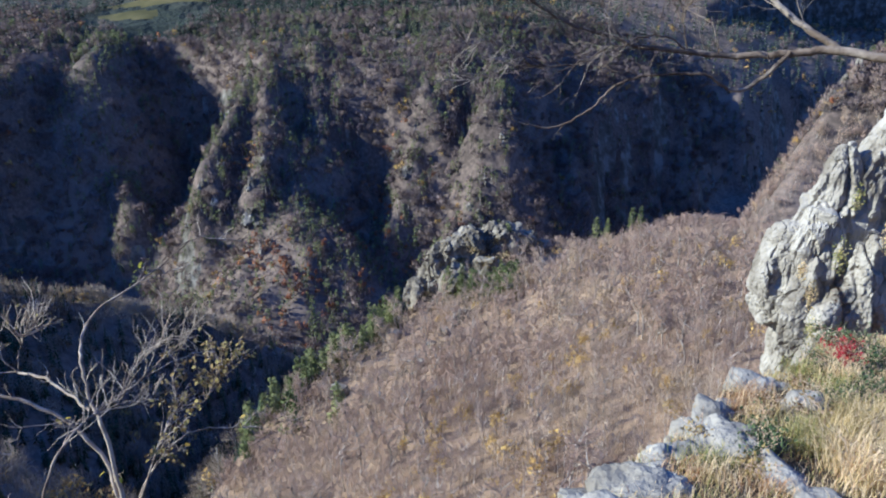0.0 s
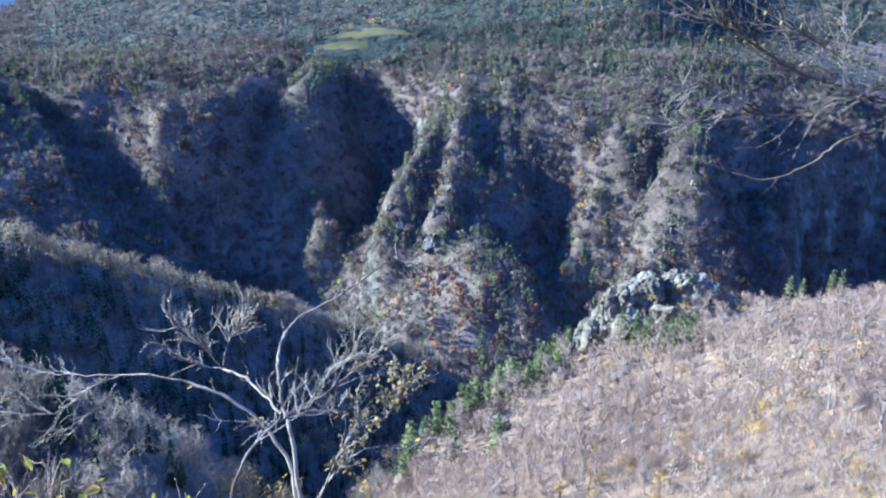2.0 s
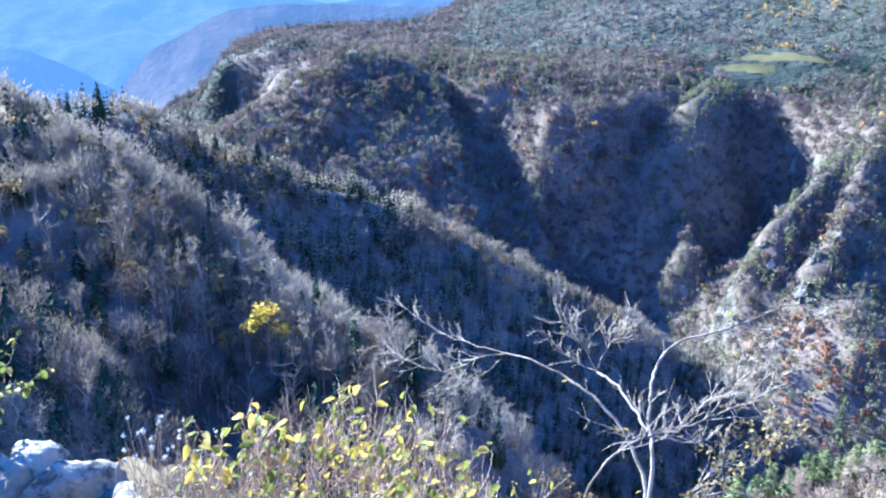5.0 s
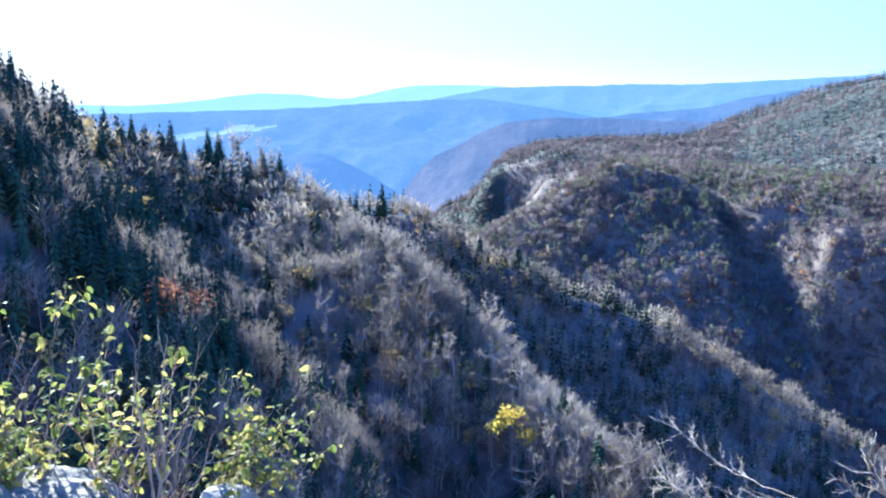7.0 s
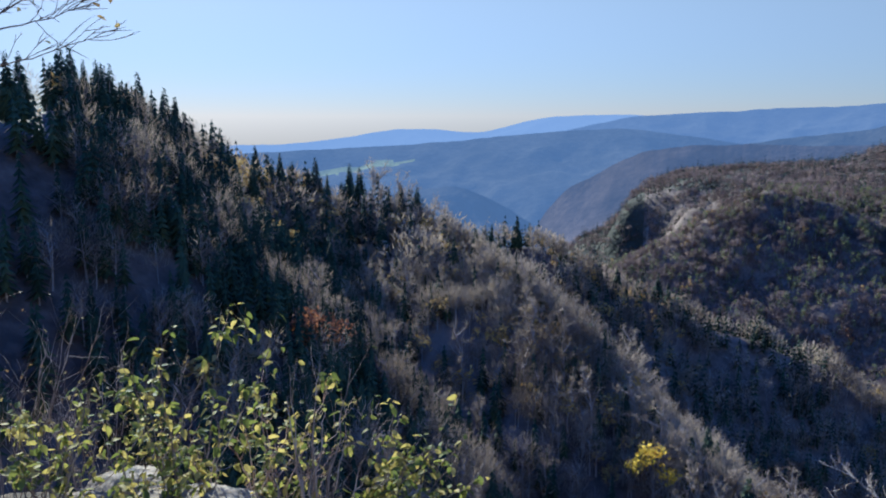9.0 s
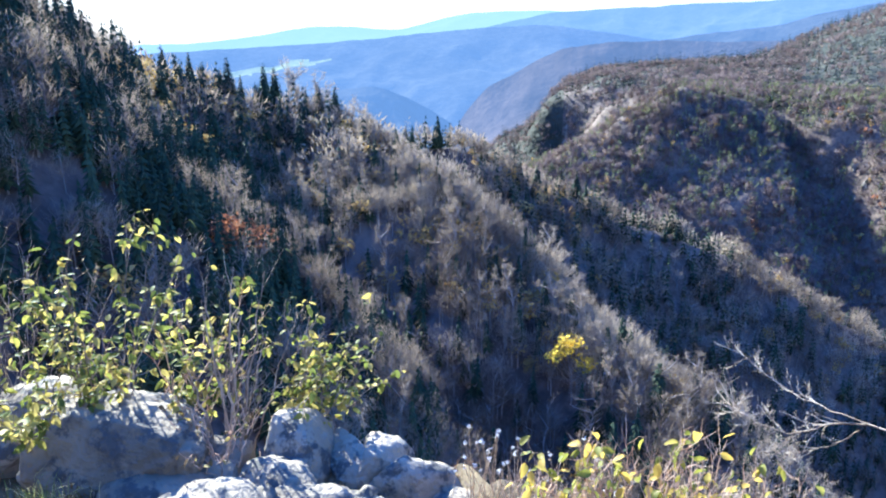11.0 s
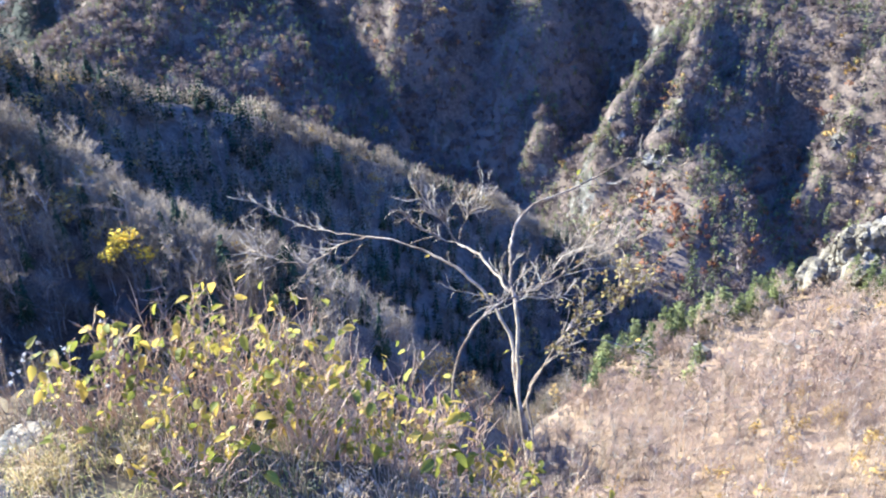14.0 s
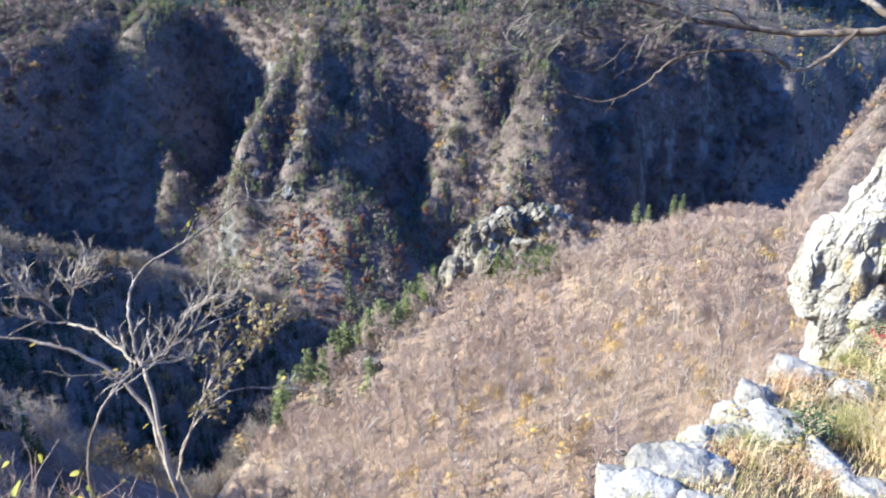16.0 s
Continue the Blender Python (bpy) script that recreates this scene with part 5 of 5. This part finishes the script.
leafy_tips = []
for k, (pts, r0, r1, n, L) in enumerate(BR):
    path = smooth_path(pts, 5, 0.004, rng)
    part("branch", tri_mesh("branch", [(tube(path - to_local, r0 * 0.6, r1 * 0.85, 8), 0)], [M_GREYTWIG]), dead)
    tw = sprouts(path, int(n * 1.5), L, rng, 0.22, 0.75, 0.3, 4)
    tw2 = [b for t in tw for b in sprouts(t, 4, L * 0.45, rng, 0.2, 0.8, 0.25, 3)]
    if tw:
        w = 1.2 if k in (11, 12, 13) else 0.85
        spray(tri_mesh("twig_spray", [(tube(t - to_local, 0.0036 * w, 0.0016 * w, 4), 0) for t in tw] + [(tube(t - to_local, 0.0021 * w, 0.0012 * w, 3), 0) for t in tw2], [M_GREYTWIG if k in (15, 16) else M_PALE_TWIG]), dead)
    if k in (15, 16):
        leafy_tips += tw + tw2
    elif k in (11, 12):
        hang_leaves(tw2, 14, LEAF_B, dead, to_local, rng, 0.5, (0.45, 0.8))
    elif k in (0, 4, 14):
        hang_leaves([path[-18:]] + tw2, 5, LEAF_G, dead, to_local, rng, 0.5, (0.45, 0.75))
hang_leaves(leafy_tips, 430, LEAF_B, dead, to_local, rng, 0.6, (0.55, 1.15))

# ---------------------------------------------------------------- beech limb reaching in over the slope
rng = np.random.default_rng(43)
beech = empty("beech_tree", (4.6, 5.0, -3.0), "beech with a bare lichened limb reaching over the slope", "tree")
o = np.array(beech.location)
part("trunk", tri_mesh("trunk", [(tube(smooth_path([(4.6, 5.0, -4.0), (4.55, 5.0, -1.2), (4.4, 4.95, 0.4), (4.3, 4.9, 2.2)], 5) - o, 0.16, 0.09, 12), 0)], [M_LIMB]), beech)
LIMB = [
    ([(4.4, 4.9, 0.45), (3.6, 4.8, 0.78), (3.01, 4.91, 0.84), (2.66, 5.09, 0.89), (2.39, 5.21, 0.93), (2.18, 5.28, 0.90), (1.87, 5.36, 0.89), (1.57, 5.35, 0.92), (1.26, 5.38, 0.96), (1.06, 5.37, 1.03), (0.83, 5.36, 1.10), (0.60, 5.33, 1.24), (0.31, 5.30, 1.44)], 0.048, 0.004, 26, 0.42),
    ([(2.45, 5.2, 0.92), (2.25, 5.33, 1.06), (2.10, 5.45, 1.21), (1.88, 5.59, 1.44), (1.6, 5.7, 1.7)], 0.030, 0.014, 4, 0.4),
    ([(1.16, 5.37, 1.00), (1.05, 5.30, 1.15), (0.99, 5.21, 1.22), (0.84, 5.14, 1.30), (0.59, 5.07, 1.45)], 0.009, 0.002, 14, 0.32),
    ([(1.07, 5.39, 1.14), (1.10, 5.49, 1.29), (1.09, 5.59, 1.42)], 0.006, 0.002, 8, 0.28),
    ([(1.57, 5.36, 0.92), (1.44, 5.32, 1.01), (1.27, 5.28, 1.03), (1.13, 5.23, 0.98), (0.82, 5.22, 0.87), (0.65, 5.17, 0.80)], 0.010, 0.002, 12, 0.3),
    ([(1.11, 5.39, 0.98), (0.95, 5.35, 0.89), (0.79, 5.30, 0.86), (0.59, 5.26, 0.88), (0.45, 5.21, 1.00), (0.34, 5.14, 1.04), (0.23, 5.08, 1.03), (0.13, 5.01, 1.12)], 0.008, 0.002, 16, 0.26),
    ([(0.65, 5.27, 0.91), (0.51, 5.15, 0.94), (0.29, 5.04, 0.85), (-0.03, 4.92, 0.85)], 0.005, 0.0015, 9, 0.2),
    ([(2.17, 5.26, 0.92), (1.98, 5.32, 0.71), (1.86, 5.36, 0.68), (1.78, 5.35, 0.73), (1.64, 5.35, 0.79), (1.37, 5.39, 0.77), (1.17, 5.39, 0.73), (1.05, 5.38, 0.63), (0.93, 5.36, 0.54), (0.75, 5.34, 0.47), (0.53, 5.33, 0.51), (0.44, 5.29, 0.60)], 0.017, 0.003, 5, 0.22),
    ([(0.83, 5.34, 1.10), (0.48, 5.29, 1.31), (0.17, 5.21, 1.43)], 0.005, 0.0015, 12, 0.26),
    ([(1.57, 5.36, 0.92), (1.53, 5.37, 1.13), (1.60, 5.35, 1.30)], 0.007, 0.002, 16, 0.3),
]
spray_tips = []
for k, (pts, r0, r1, n, L) in enumerate(LIMB):
    path = smooth_path(pts, 5, 0.004, rng)
    br = part("branch", tri_mesh("branch", [(tube(path - o, r0 * 0.8, r1 * 0.9, 8), 0)], [M_LIMB]), beech)
    tw = sprouts(path, int(n * 1.7), L * 1.15, rng, 0.10, 0.8, 0.45 if k == 0 else 0.2, 4, (-0.3, -0.1, 0.1))
    tw2 = [b for t in tw for b in sprouts(t, 4, L * 0.45, rng, 0.12, 0.8, 0.2, 3, (-0.15, 0, 0))]
    spray(tri_mesh("twig_spray", [(tube(t - o, 0.0032, 0.0012, 4), 0) for t in tw] + [(tube(t - o, 0.0016, 0.0008, 3), 0) for t in tw2], [M_LIMB]), beech)
    if k in (2, 9):
        spray_tips += tw2
hang_leaves(spray_tips, 26, LEAF_B, beech, o, rng, 0.6, (0.7, 1.3))

# ---------------------------------------------------------------- twigs of a tree beside the ledge
rng = np.random.default_rng(47)
side = empty("side_tree", (-4.5, -2.4, 0.2), "thin leafless tree with fine twigs beside the ledge", "tree")
o = np.array(side.location)
part("trunk", tri_mesh("trunk", [(tube(smooth_path([(-4.5, -2.4, 0.0), (-4.45, -2.3, 1.2), (-4.3, -2.0, 2.6)], 5) - o, 0.05, 0.02, 8), 0)], [M_LIMB]), side)
for pts in ([(-4.42, -2.25, 1.35), (-4.2, -1.3, 1.75), (-4.01, -0.54, 1.96), (-3.97, -0.30, 2.07), (-3.94, -0.15, 2.12), (-3.87, 0.15, 2.23)],
            [(-4.2, -1.2, 1.78), (-4.01, -0.54, 1.93), (-3.92, -0.26, 1.99), (-3.86, -0.11, 2.04)],
            [(-4.44, -2.3, 1.2), (-4.2, -1.3, 1.6), (-4.01, -0.55, 1.79), (-3.95, -0.28, 1.86), (-3.87, -0.04, 1.94)],
            [(-4.2, -1.25, 1.8), (-4.01, -0.54, 2.05), (-3.84, -0.31, 2.10)]):
    path = smooth_path(pts, 5, 0.003, rng)
    part("branch", tri_mesh("branch", [(tube(path - o, 0.006, 0.0012, 6), 0)], [M_LIMB]), side)
    tw = sprouts(path[8:], 12, 0.2, rng, 0.12, 0.5, 0.1, 3, (0, 0.4, 0.1))
    tw2 = [b for t in tw for b in sprouts(t, 2, 0.09, rng, 0.1, 0.6, 0.3, 2, (0, 0.3, 0))]
    spray(tri_mesh("twig_spray", [(tube(t - o, 0.0018, 0.0008, 4), 0) for t in tw + tw2], [M_LIMB]), side)
    hang_leaves(tw2, 3, LEAF_B, side, o, rng)


# ---------------------------------------------------------------- shrubs on the rim of the ledge
def shrub(label, base, stems, tall, spread, lean, leaves, meshes, stem_mat, seed, thick=0.005, bare_from=0.2, droop=0.5, twigs=5, size=(0.7, 1.25)):
    r = np.random.default_rng(seed)
    root = empty("shrub", base, label, "shrub", "shrubs on the rim of the ledge")
    b = np.array(base, float)
    st, tw = [], []
    for _ in range(stems):
        a = r.uniform(0, 6.283)
        d = np.array([math.cos(a) * spread, math.sin(a) * spread, 0]) * r.uniform(0.2, 1) + np.array(lean) * r.uniform(0.6, 1.2)
        h = tall * r.uniform(0.55, 1.08)
        root_at = b + np.array([math.cos(a), math.sin(a), 0]) * r.uniform(0, 0.09) - np.array([0, 0, 0.06])
        pts = [root_at, root_at + d * 0.3 + np.array([0, 0, h * 0.4]), root_at + d * 0.7 + np.array([0, 0, h * 0.75]), root_at + d + np.array([0, 0, h])]
        path = smooth_path(pts, 4, 0.008, r)
        st.append(path)
        tw += sprouts(path, twigs, tall * 0.22, r, 0.3, 0.9, bare_from, 3)
    for p in st:
        part("stem", tri_mesh("stem", [(tube(p - b, thick * r.uniform(0.6, 1.1), 0.0014, 5), 0)], [stem_mat]), root)
    spray(tri_mesh("twig_spray", [(tube(p - b, 0.0018, 0.0008, 3), 0) for p in tw], [stem_mat]), root)
    hang_leaves(tw + [p[-5:] for p in st], leaves, meshes, root, b, r, droop, size)
    return root


Z3 = lambda x, y: float(height(x, y))
S_LIME = "leafy shrub with yellow-green leaves on the ledge rim"
shrub(S_LIME, (-4.25, 0.22, -0.35), 9, 0.95, 0.55, (0.0, 0.05, 0), 300, LEAF_L, M_GREYTWIG, 301, twigs=11, size=(0.65, 1.3))
shrub(S_LIME, (-4.15, -0.12, -0.25), 12, 0.52, 0.5, (0.05, 0, 0), 420, LEAF_L, M_GREYTWIG, 302, twigs=11, size=(0.65, 1.3))
shrub(S_LIME, (-4.2, 0.45, -0.4), 8, 0.6, 0.5, (0, 0.05, 0), 300, LEAF_L, M_STEM, 306, twigs=10, size=(0.65, 1.3))
shrub(S_LIME, (-4.35, 0.62, -0.5), 8, 0.8, 0.42, (0, 0.05, 0), 200, LEAF_L, M_STEM, 310, twigs=10, size=(0.65, 1.3))
shrub(S_LIME, (-4.3, -0.38, -0.15), 9, 0.62, 0.45, (0.05, 0, 0), 240, LEAF_L, M_GREYTWIG, 311, twigs=8)
shrub("nearly bare shrub of stout upright stems behind the rocks", (-4.0, 0.76, -0.5), 11, 1.0, 0.28, (0, 0.1, 0), 26, LEAF_L, M_GREYTWIG, 303, 0.009)
shrub(S_LIME, (-3.98, 0.98, -0.5), 12, 0.5, 0.22, (-0.05, 0.42, 0), 400, LEAF_L, M_GREYTWIG, 304, twigs=11, size=(0.65, 1.3))
shrub(S_LIME, (-4.02, 1.1, -0.55), 5, 0.85, 0.2, (-0.05, 0.3, 0), 120, LEAF_L, M_GREYTWIG, 305, twigs=8)
shrub("low brown shrub with a few withered leaves among the rocks", (-3.85, 0.66, -0.4), 12, 0.35, 0.25, (0, 0, 0), 40, LEAF_B, M_STEM, 307)
shrub("dense grey twiggy shrub beyond the ledge", (-5.6, -0.25, -1.35), 20, 1.45, 0.75, (0.1, 0.1, 0), 170, LEAF_B, M_GREYTWIG, 308, 0.006, 0.3, 0.3, 12, (0.4, 0.8))
shrub("dense grey twiggy shrub beyond the ledge", (-5.2, -0.75, -0.9), 16, 1.6, 0.6, (0.1, 0.1, 0), 120, LEAF_B, M_GREYTWIG, 309, 0.006, 0.3, 0.3, 12, (0.4, 0.8))
rng = np.random.default_rng(51)
MIDS = [(-2.62, 1.78, 0.34), (-2.5, 2.0, 0.45), (-2.42, 2.22, 0.6), (-2.3, 2.35, 0.72), (-2.12, 2.45, 0.7), (-1.95, 2.55, 0.62), (-1.75, 2.66, 0.52), (-1.58, 2.72, 0.5), (-1.42, 2.82, 0.42),
        (-1.22, 2.9, 0.38), (-2.2, 2.0, 0.35), (-1.9, 2.2, 0.36), (-2.05, 1.75, 0.25), (-1.62, 2.4, 0.3), (-1.0, 3.0, 0.4), (-0.85, 3.02, 0.34), (-1.75, 3.0, 0.85), (-1.5, 3.1, 0.8), (-1.3, 3.15, 0.7), (-1.95, 2.85, 0.8)]
for k, (x, y, h) in enumerate(MIDS):
    shrub("thicket of reddish stems with yellowing leaves on the ledge rim", (x, y, Z3(x, y)), 30, h * 1.3, 0.2, (0.02, 0.04, 0), 64 if k < 9 else 46, LEAF_G, M_STEM, 320 + k, 0.0034, 0.6, 0.7, 5, (0.6, 1.25))
shrub("tall single sprig with fresh green leaves", (-2.5, 2.25, Z3(-2.5, 2.25)), 1, 1.0, 0.02, (-0.02, 0.04, 0), 4, LEAF_L, M_STEM, 361, 0.003, 0.9, 0.2, 1)
shrub("tall single sprig with fresh green leaves", (-3.0, 1.75, Z3(-3.0, 1.75)), 1, 0.55, 0.02, (0, 0.02, 0), 5, LEAF_L, M_STEM, 362, 0.003, 0.9, 0.2, 1)
shrub("tall single sprig with fresh green leaves", (-1.62, 3.05, Z3(-1.62, 3.05)), 2, 1.1, 0.1, (-0.02, 0.04, 0), 9, LEAF_L, M_STEM, 363, 0.003, 0.8, 0.2, 1)
shrub("slim pale sapling with a few yellow leaves", (-0.95, 3.1, Z3(-0.95, 3.1)), 4, 0.75, 0.16, (0.22, 0.1, 0), 24, LEAF_L, M_GREYTWIG, 364, 0.005, 0.4, 0.4, 3)

# dry flower stalks
r = np.random.default_rng(61)
for cx_, cy_, n in ((-3.05, 1.72, 26), (-2.75, 1.95, 14), (-2.45, 2.0, 8)):
    base = np.array((cx_, cy_, Z3(cx_, cy_)))
    root = empty("dry_flower", tuple(base), "clump of dry straw stalks with white seed heads", "flower", "dry flowers on the ledge")
    st, hd = [], []
    for _ in range(n):
        q = np.array([r.normal() * 0.09, r.normal() * 0.09, -0.03])
        tip = q + np.array([r.normal() * 0.05, r.normal() * 0.05, r.uniform(0.18, 0.36)])
        st.append(smooth_path([q, (q + tip) / 2 + r.normal(size=3) * 0.01, tip], 3))
        hd.append(tip)
    for p, tip in zip(st, hd):
        stalk = part("stalk", tri_mesh("stalk", [(tube(p, 0.0018, 0.0012, 4), 0)], [M_STALK]), root)
        part("seed_head", tri_mesh("seed_head", [(cards(tip + r.normal(size=(16, 3)) * 0.004, np.full(16, 0.007), r), 0)], [M_SEED], False), stalk, "fluffy white seed head")


# ---------------------------------------------------------------- grass of the ledge
def blades(base, length, rng, lean=0.5, width=0.0035):
    """Curved grass blades, two segments each."""
    n = len(base)
    a = rng.uniform(0, 6.283, n)
    out = np.stack([np.cos(a), np.sin(a), np.zeros(n)], 1) * (rng.uniform(0.2, 1, n) * lean)[:, None]
    L = (length * rng.uniform(0.5, 1.15, n))[:, None]
    up = np.array([0, 0, 1.0])
    m = base + (out * 0.4 + up * 0.6) * L
    t = m + (out * 0.9 + up * 0.22) * L * 0.7
    s = np.stack([-np.sin(a), np.cos(a), np.zeros(n)], 1) * width / 2
    v = np.stack([base - s, base + s, m + s * 0.8, m - s * 0.8, t], 1).reshape(-1, 3)
    k = (np.arange(n) * 5)[:, None]
    return v, np.concatenate([k + np.array([[0, 1, 2]]), k + np.array([[0, 2, 3]]), k + np.array([[3, 2, 4]])])


def turf(name, label, n, az0, az1, r0, r1, length, mat, seed, lean=0.6):
    r = np.random.default_rng(seed)
    a = np.radians(r.uniform(az0, az1, n * 3))
    q = np.sqrt(r.uniform(r0 ** 2, r1 ** 2, n * 3))
    x, y = -q * np.sin(a), q * np.cos(a)
    k = (q < edge_radius(np.degrees(a)) + 0.15) & (fbm(x * 2.2, y * 2.2, seed) > -0.12)
    x, y = x[k][:n], y[k][:n]
    p = np.stack([x, y, height(x, y) - 0.01], 1)
    ob = new(name, tri_mesh(name, [(blades(p, np.full(len(p), length), r, lean), 0)], [mat], False))
    return tagged(ob, label, "grass", kind="stuff")


turf("grass", "dry straw-coloured grass on the ledge slope", 9000, -38, -8, 2.6, 7.4, 0.085, M_GRASS, 71, 1.1)
turf("grass", "short green grass among the rocks of the ledge", 3500, -38, -8, 2.6, 7.4, 0.07, M_GREENGRASS, 72, 1.0)
turf("grass", "rusty withered grass on the ledge slope", 2500, -38, -8, 2.6, 7.4, 0.08, M_RUSTGRASS, 75, 1.0)
turf("grass", "dry pale grass between rocks and shrubs", 1500, -8, 58, 1.7, 4.0, 0.12, M_GRASS, 73)
turf("grass", "brown withered herbs covering the ledge rim", 5200, 15, 75, 1.7, 3.6, 0.13, M_STALK, 74, 0.9)
turf("grass", "short pale grass round the lichened slabs", 4500, 40, 82, 1.9, 3.3, 0.08, M_GREENGRASS, 76, 1.0)
turf("grass", "rusty leaf litter and grass behind the slabs", 3000, 62, 96, 2.6, 4.6, 0.06, M_RUSTGRASS, 77, 1.2)


def tuft(label, at, n, length, mat, seed, lean=0.8, spread=0.07):
    r = np.random.default_rng(seed)
    p = np.stack([r.normal(size=n) * spread, r.normal(size=n) * spread, np.full(n, -0.02)], 1)
    ob = new("grass_tuft", tri_mesh("grass_tuft", [(blades(p, np.full(n, length), r, lean, 0.004), 0)], [mat], False))
    ob.location = at if len(at) == 3 else (at[0], at[1], Z3(at[0], at[1]))
    return tagged(ob, label, "grass", "grass tufts on the ledge")


G1, G2 = "long dry yellow grass tuft arching over the ledge", "fresh green grass tuft beside a rock"
for k, (x, y, n, L, kind) in enumerate([(2.06, 3.85, 320, 0.30, 0), (2.04, 3.64, 320, 0.32, 0), (1.97, 3.85, 220, 0.24, 1), (2.02, 3.45, 300, 0.28, 0), (2.25, 3.99, 320, 0.32, 0), (1.98, 4.05, 200, 0.2, 1),
                                        (1.89, 4.31, 200, 0.18, 0), (2.53, 4.70, 220, 0.2, 1), (1.32, 3.56, 180, 0.14, 0), (1.28, 3.69, 180, 0.14, 1), (2.40, 4.1, 280, 0.3, 0), (2.3, 3.7, 300, 0.32, 0),
                                        (2.0, 4.74, 180, 0.14, 2), (1.81, 4.47, 200, 0.15, 2), (1.51, 3.40, 160, 0.12, 2), (1.92, 4.60, 160, 0.14, 2), (2.7, 5.0, 200, 0.2, 0), (2.5, 5.1, 180, 0.16, 1), (2.85, 5.5, 200, 0.18, 0), (2.6, 3.9, 250, 0.3, 0),
                                        (1.42, 3.72, 140, 0.12, 1), (1.2, 3.55, 140, 0.12, 2), (2.35, 4.6, 180, 0.16, 0), (-3.5, 0.55, 140, 0.16, 1), (-3.25, 0.3, 200, 0.18, 1), (-3.05, 1.18, 200, 0.14, 1), (-2.95, 1.3, 150, 0.13, 0),
                                        (-3.72, 1.1, 120, 0.13, 1), (-2.5, 1.5, 180, 0.16, 0), (-3.6, -0.1, 180, 0.2, 1),  (-2.35, 1.75, 180, 0.18, 0), (2.25, 3.4, 220, 0.3, 0), (2.5, 3.6, 220, 0.32, 0)]):
    tuft((G1, G2, "rusty withered grass tuft between white rocks")[kind], (x, y), n, L, (M_GRASS, M_GREENGRASS, M_RUSTGRASS)[kind], 400 + k, 0.9, 0.06)


for k, (at, n, L) in enumerate([((-3.6, 0.16, -0.52), 260, 0.2), ((-3.5, 0.02, -0.5), 200, 0.17), ((-3.22, 1.18, -0.56), 200, 0.15), ((-3.3, 1.28, -0.6), 160, 0.13), ((-3.72, -0.1, -0.42), 200, 0.18)]):
    tuft(G2, at, n, L, M_GREENGRASS, 470 + k, 0.9, 0.07)


def herb(label, at, n, size, mat, seed, tall, wide):
    r = np.random.default_rng(seed)
    root = empty("herb", (at[0], at[1], Z3(at[0], at[1])), label, "herb", "herbs on the ledge")
    st = [smooth_path([(0, 0, -0.03), (r.normal() * wide * 0.3, r.normal() * wide * 0.3, tall * 0.5), (r.normal() * wide, r.normal() * wide, tall * r.uniform(0.6, 1.1))], 3) for _ in range(16)]
    for p in st:
        part("stalk", tri_mesh("stalk", [(tube(p, 0.002, 0.001, 4), 0)], [M_STEM]), root)
    c = np.concatenate([p[2:] for p in st])
    c = c[r.integers(0, len(c), n)] + r.normal(size=(n, 3)) * 0.02
    spray(tri_mesh("foliage", [(cards(c, r.uniform(0.5, 1.2, n) * size, r), 0)], [mat], False), root, "foliage")


herb("scarlet-leaved little shrub on the ledge turf", (2.83, 5.17), 320, 0.017, M_LEAF_RED, 501, 0.24, 0.1)
herb("scarlet-leaved little shrub on the ledge turf", (2.95, 4.5), 40, 0.02, M_LEAF_RED, 502, 0.12, 0.07)
for k, (x, y) in enumerate([(2.37, 4.36), (1.73, 3.87), (3.10, 5.62), (3.14, 5.39), (2.57, 4.54), (3.01, 5.75), (2.66, 4.49), (1.70, 3.95), (2.9, 5.6), (2.75, 4.75), (3.0, 5.1), (2.45, 4.45), (-3.35, 0.05), (-3.75, 0.45), (-3.7, 1.2), (-2.95, 1.05), (1.62, 3.72), (2.65, 5.2)]):
    herb("dark green low herb between the rocks", (x, y), 260, 0.016, M_HERB, 510 + k, 0.16, 0.08)
for k, (x, y) in enumerate([(-3.8, 0.72), (-3.9, 0.8), (-3.75, 0.62), (-3.45, 1.2), (-3.38, 1.3), (-3.85, 0.05), (-3.65, 0.85), (-3.6, 1.15), (-3.7, -0.2), (-3.4, -0.3), (2.2, 4.2), (1.55, 3.6), (1.95, 4.4), (2.3, 4.75), (1.42, 4.05), (2.1, 4.3)]):
    herb("withered red-brown herb in a crack of the rock", (x, y), 160, 0.016, M_LEAF_BROWN, 530 + k, 0.12, 0.08)
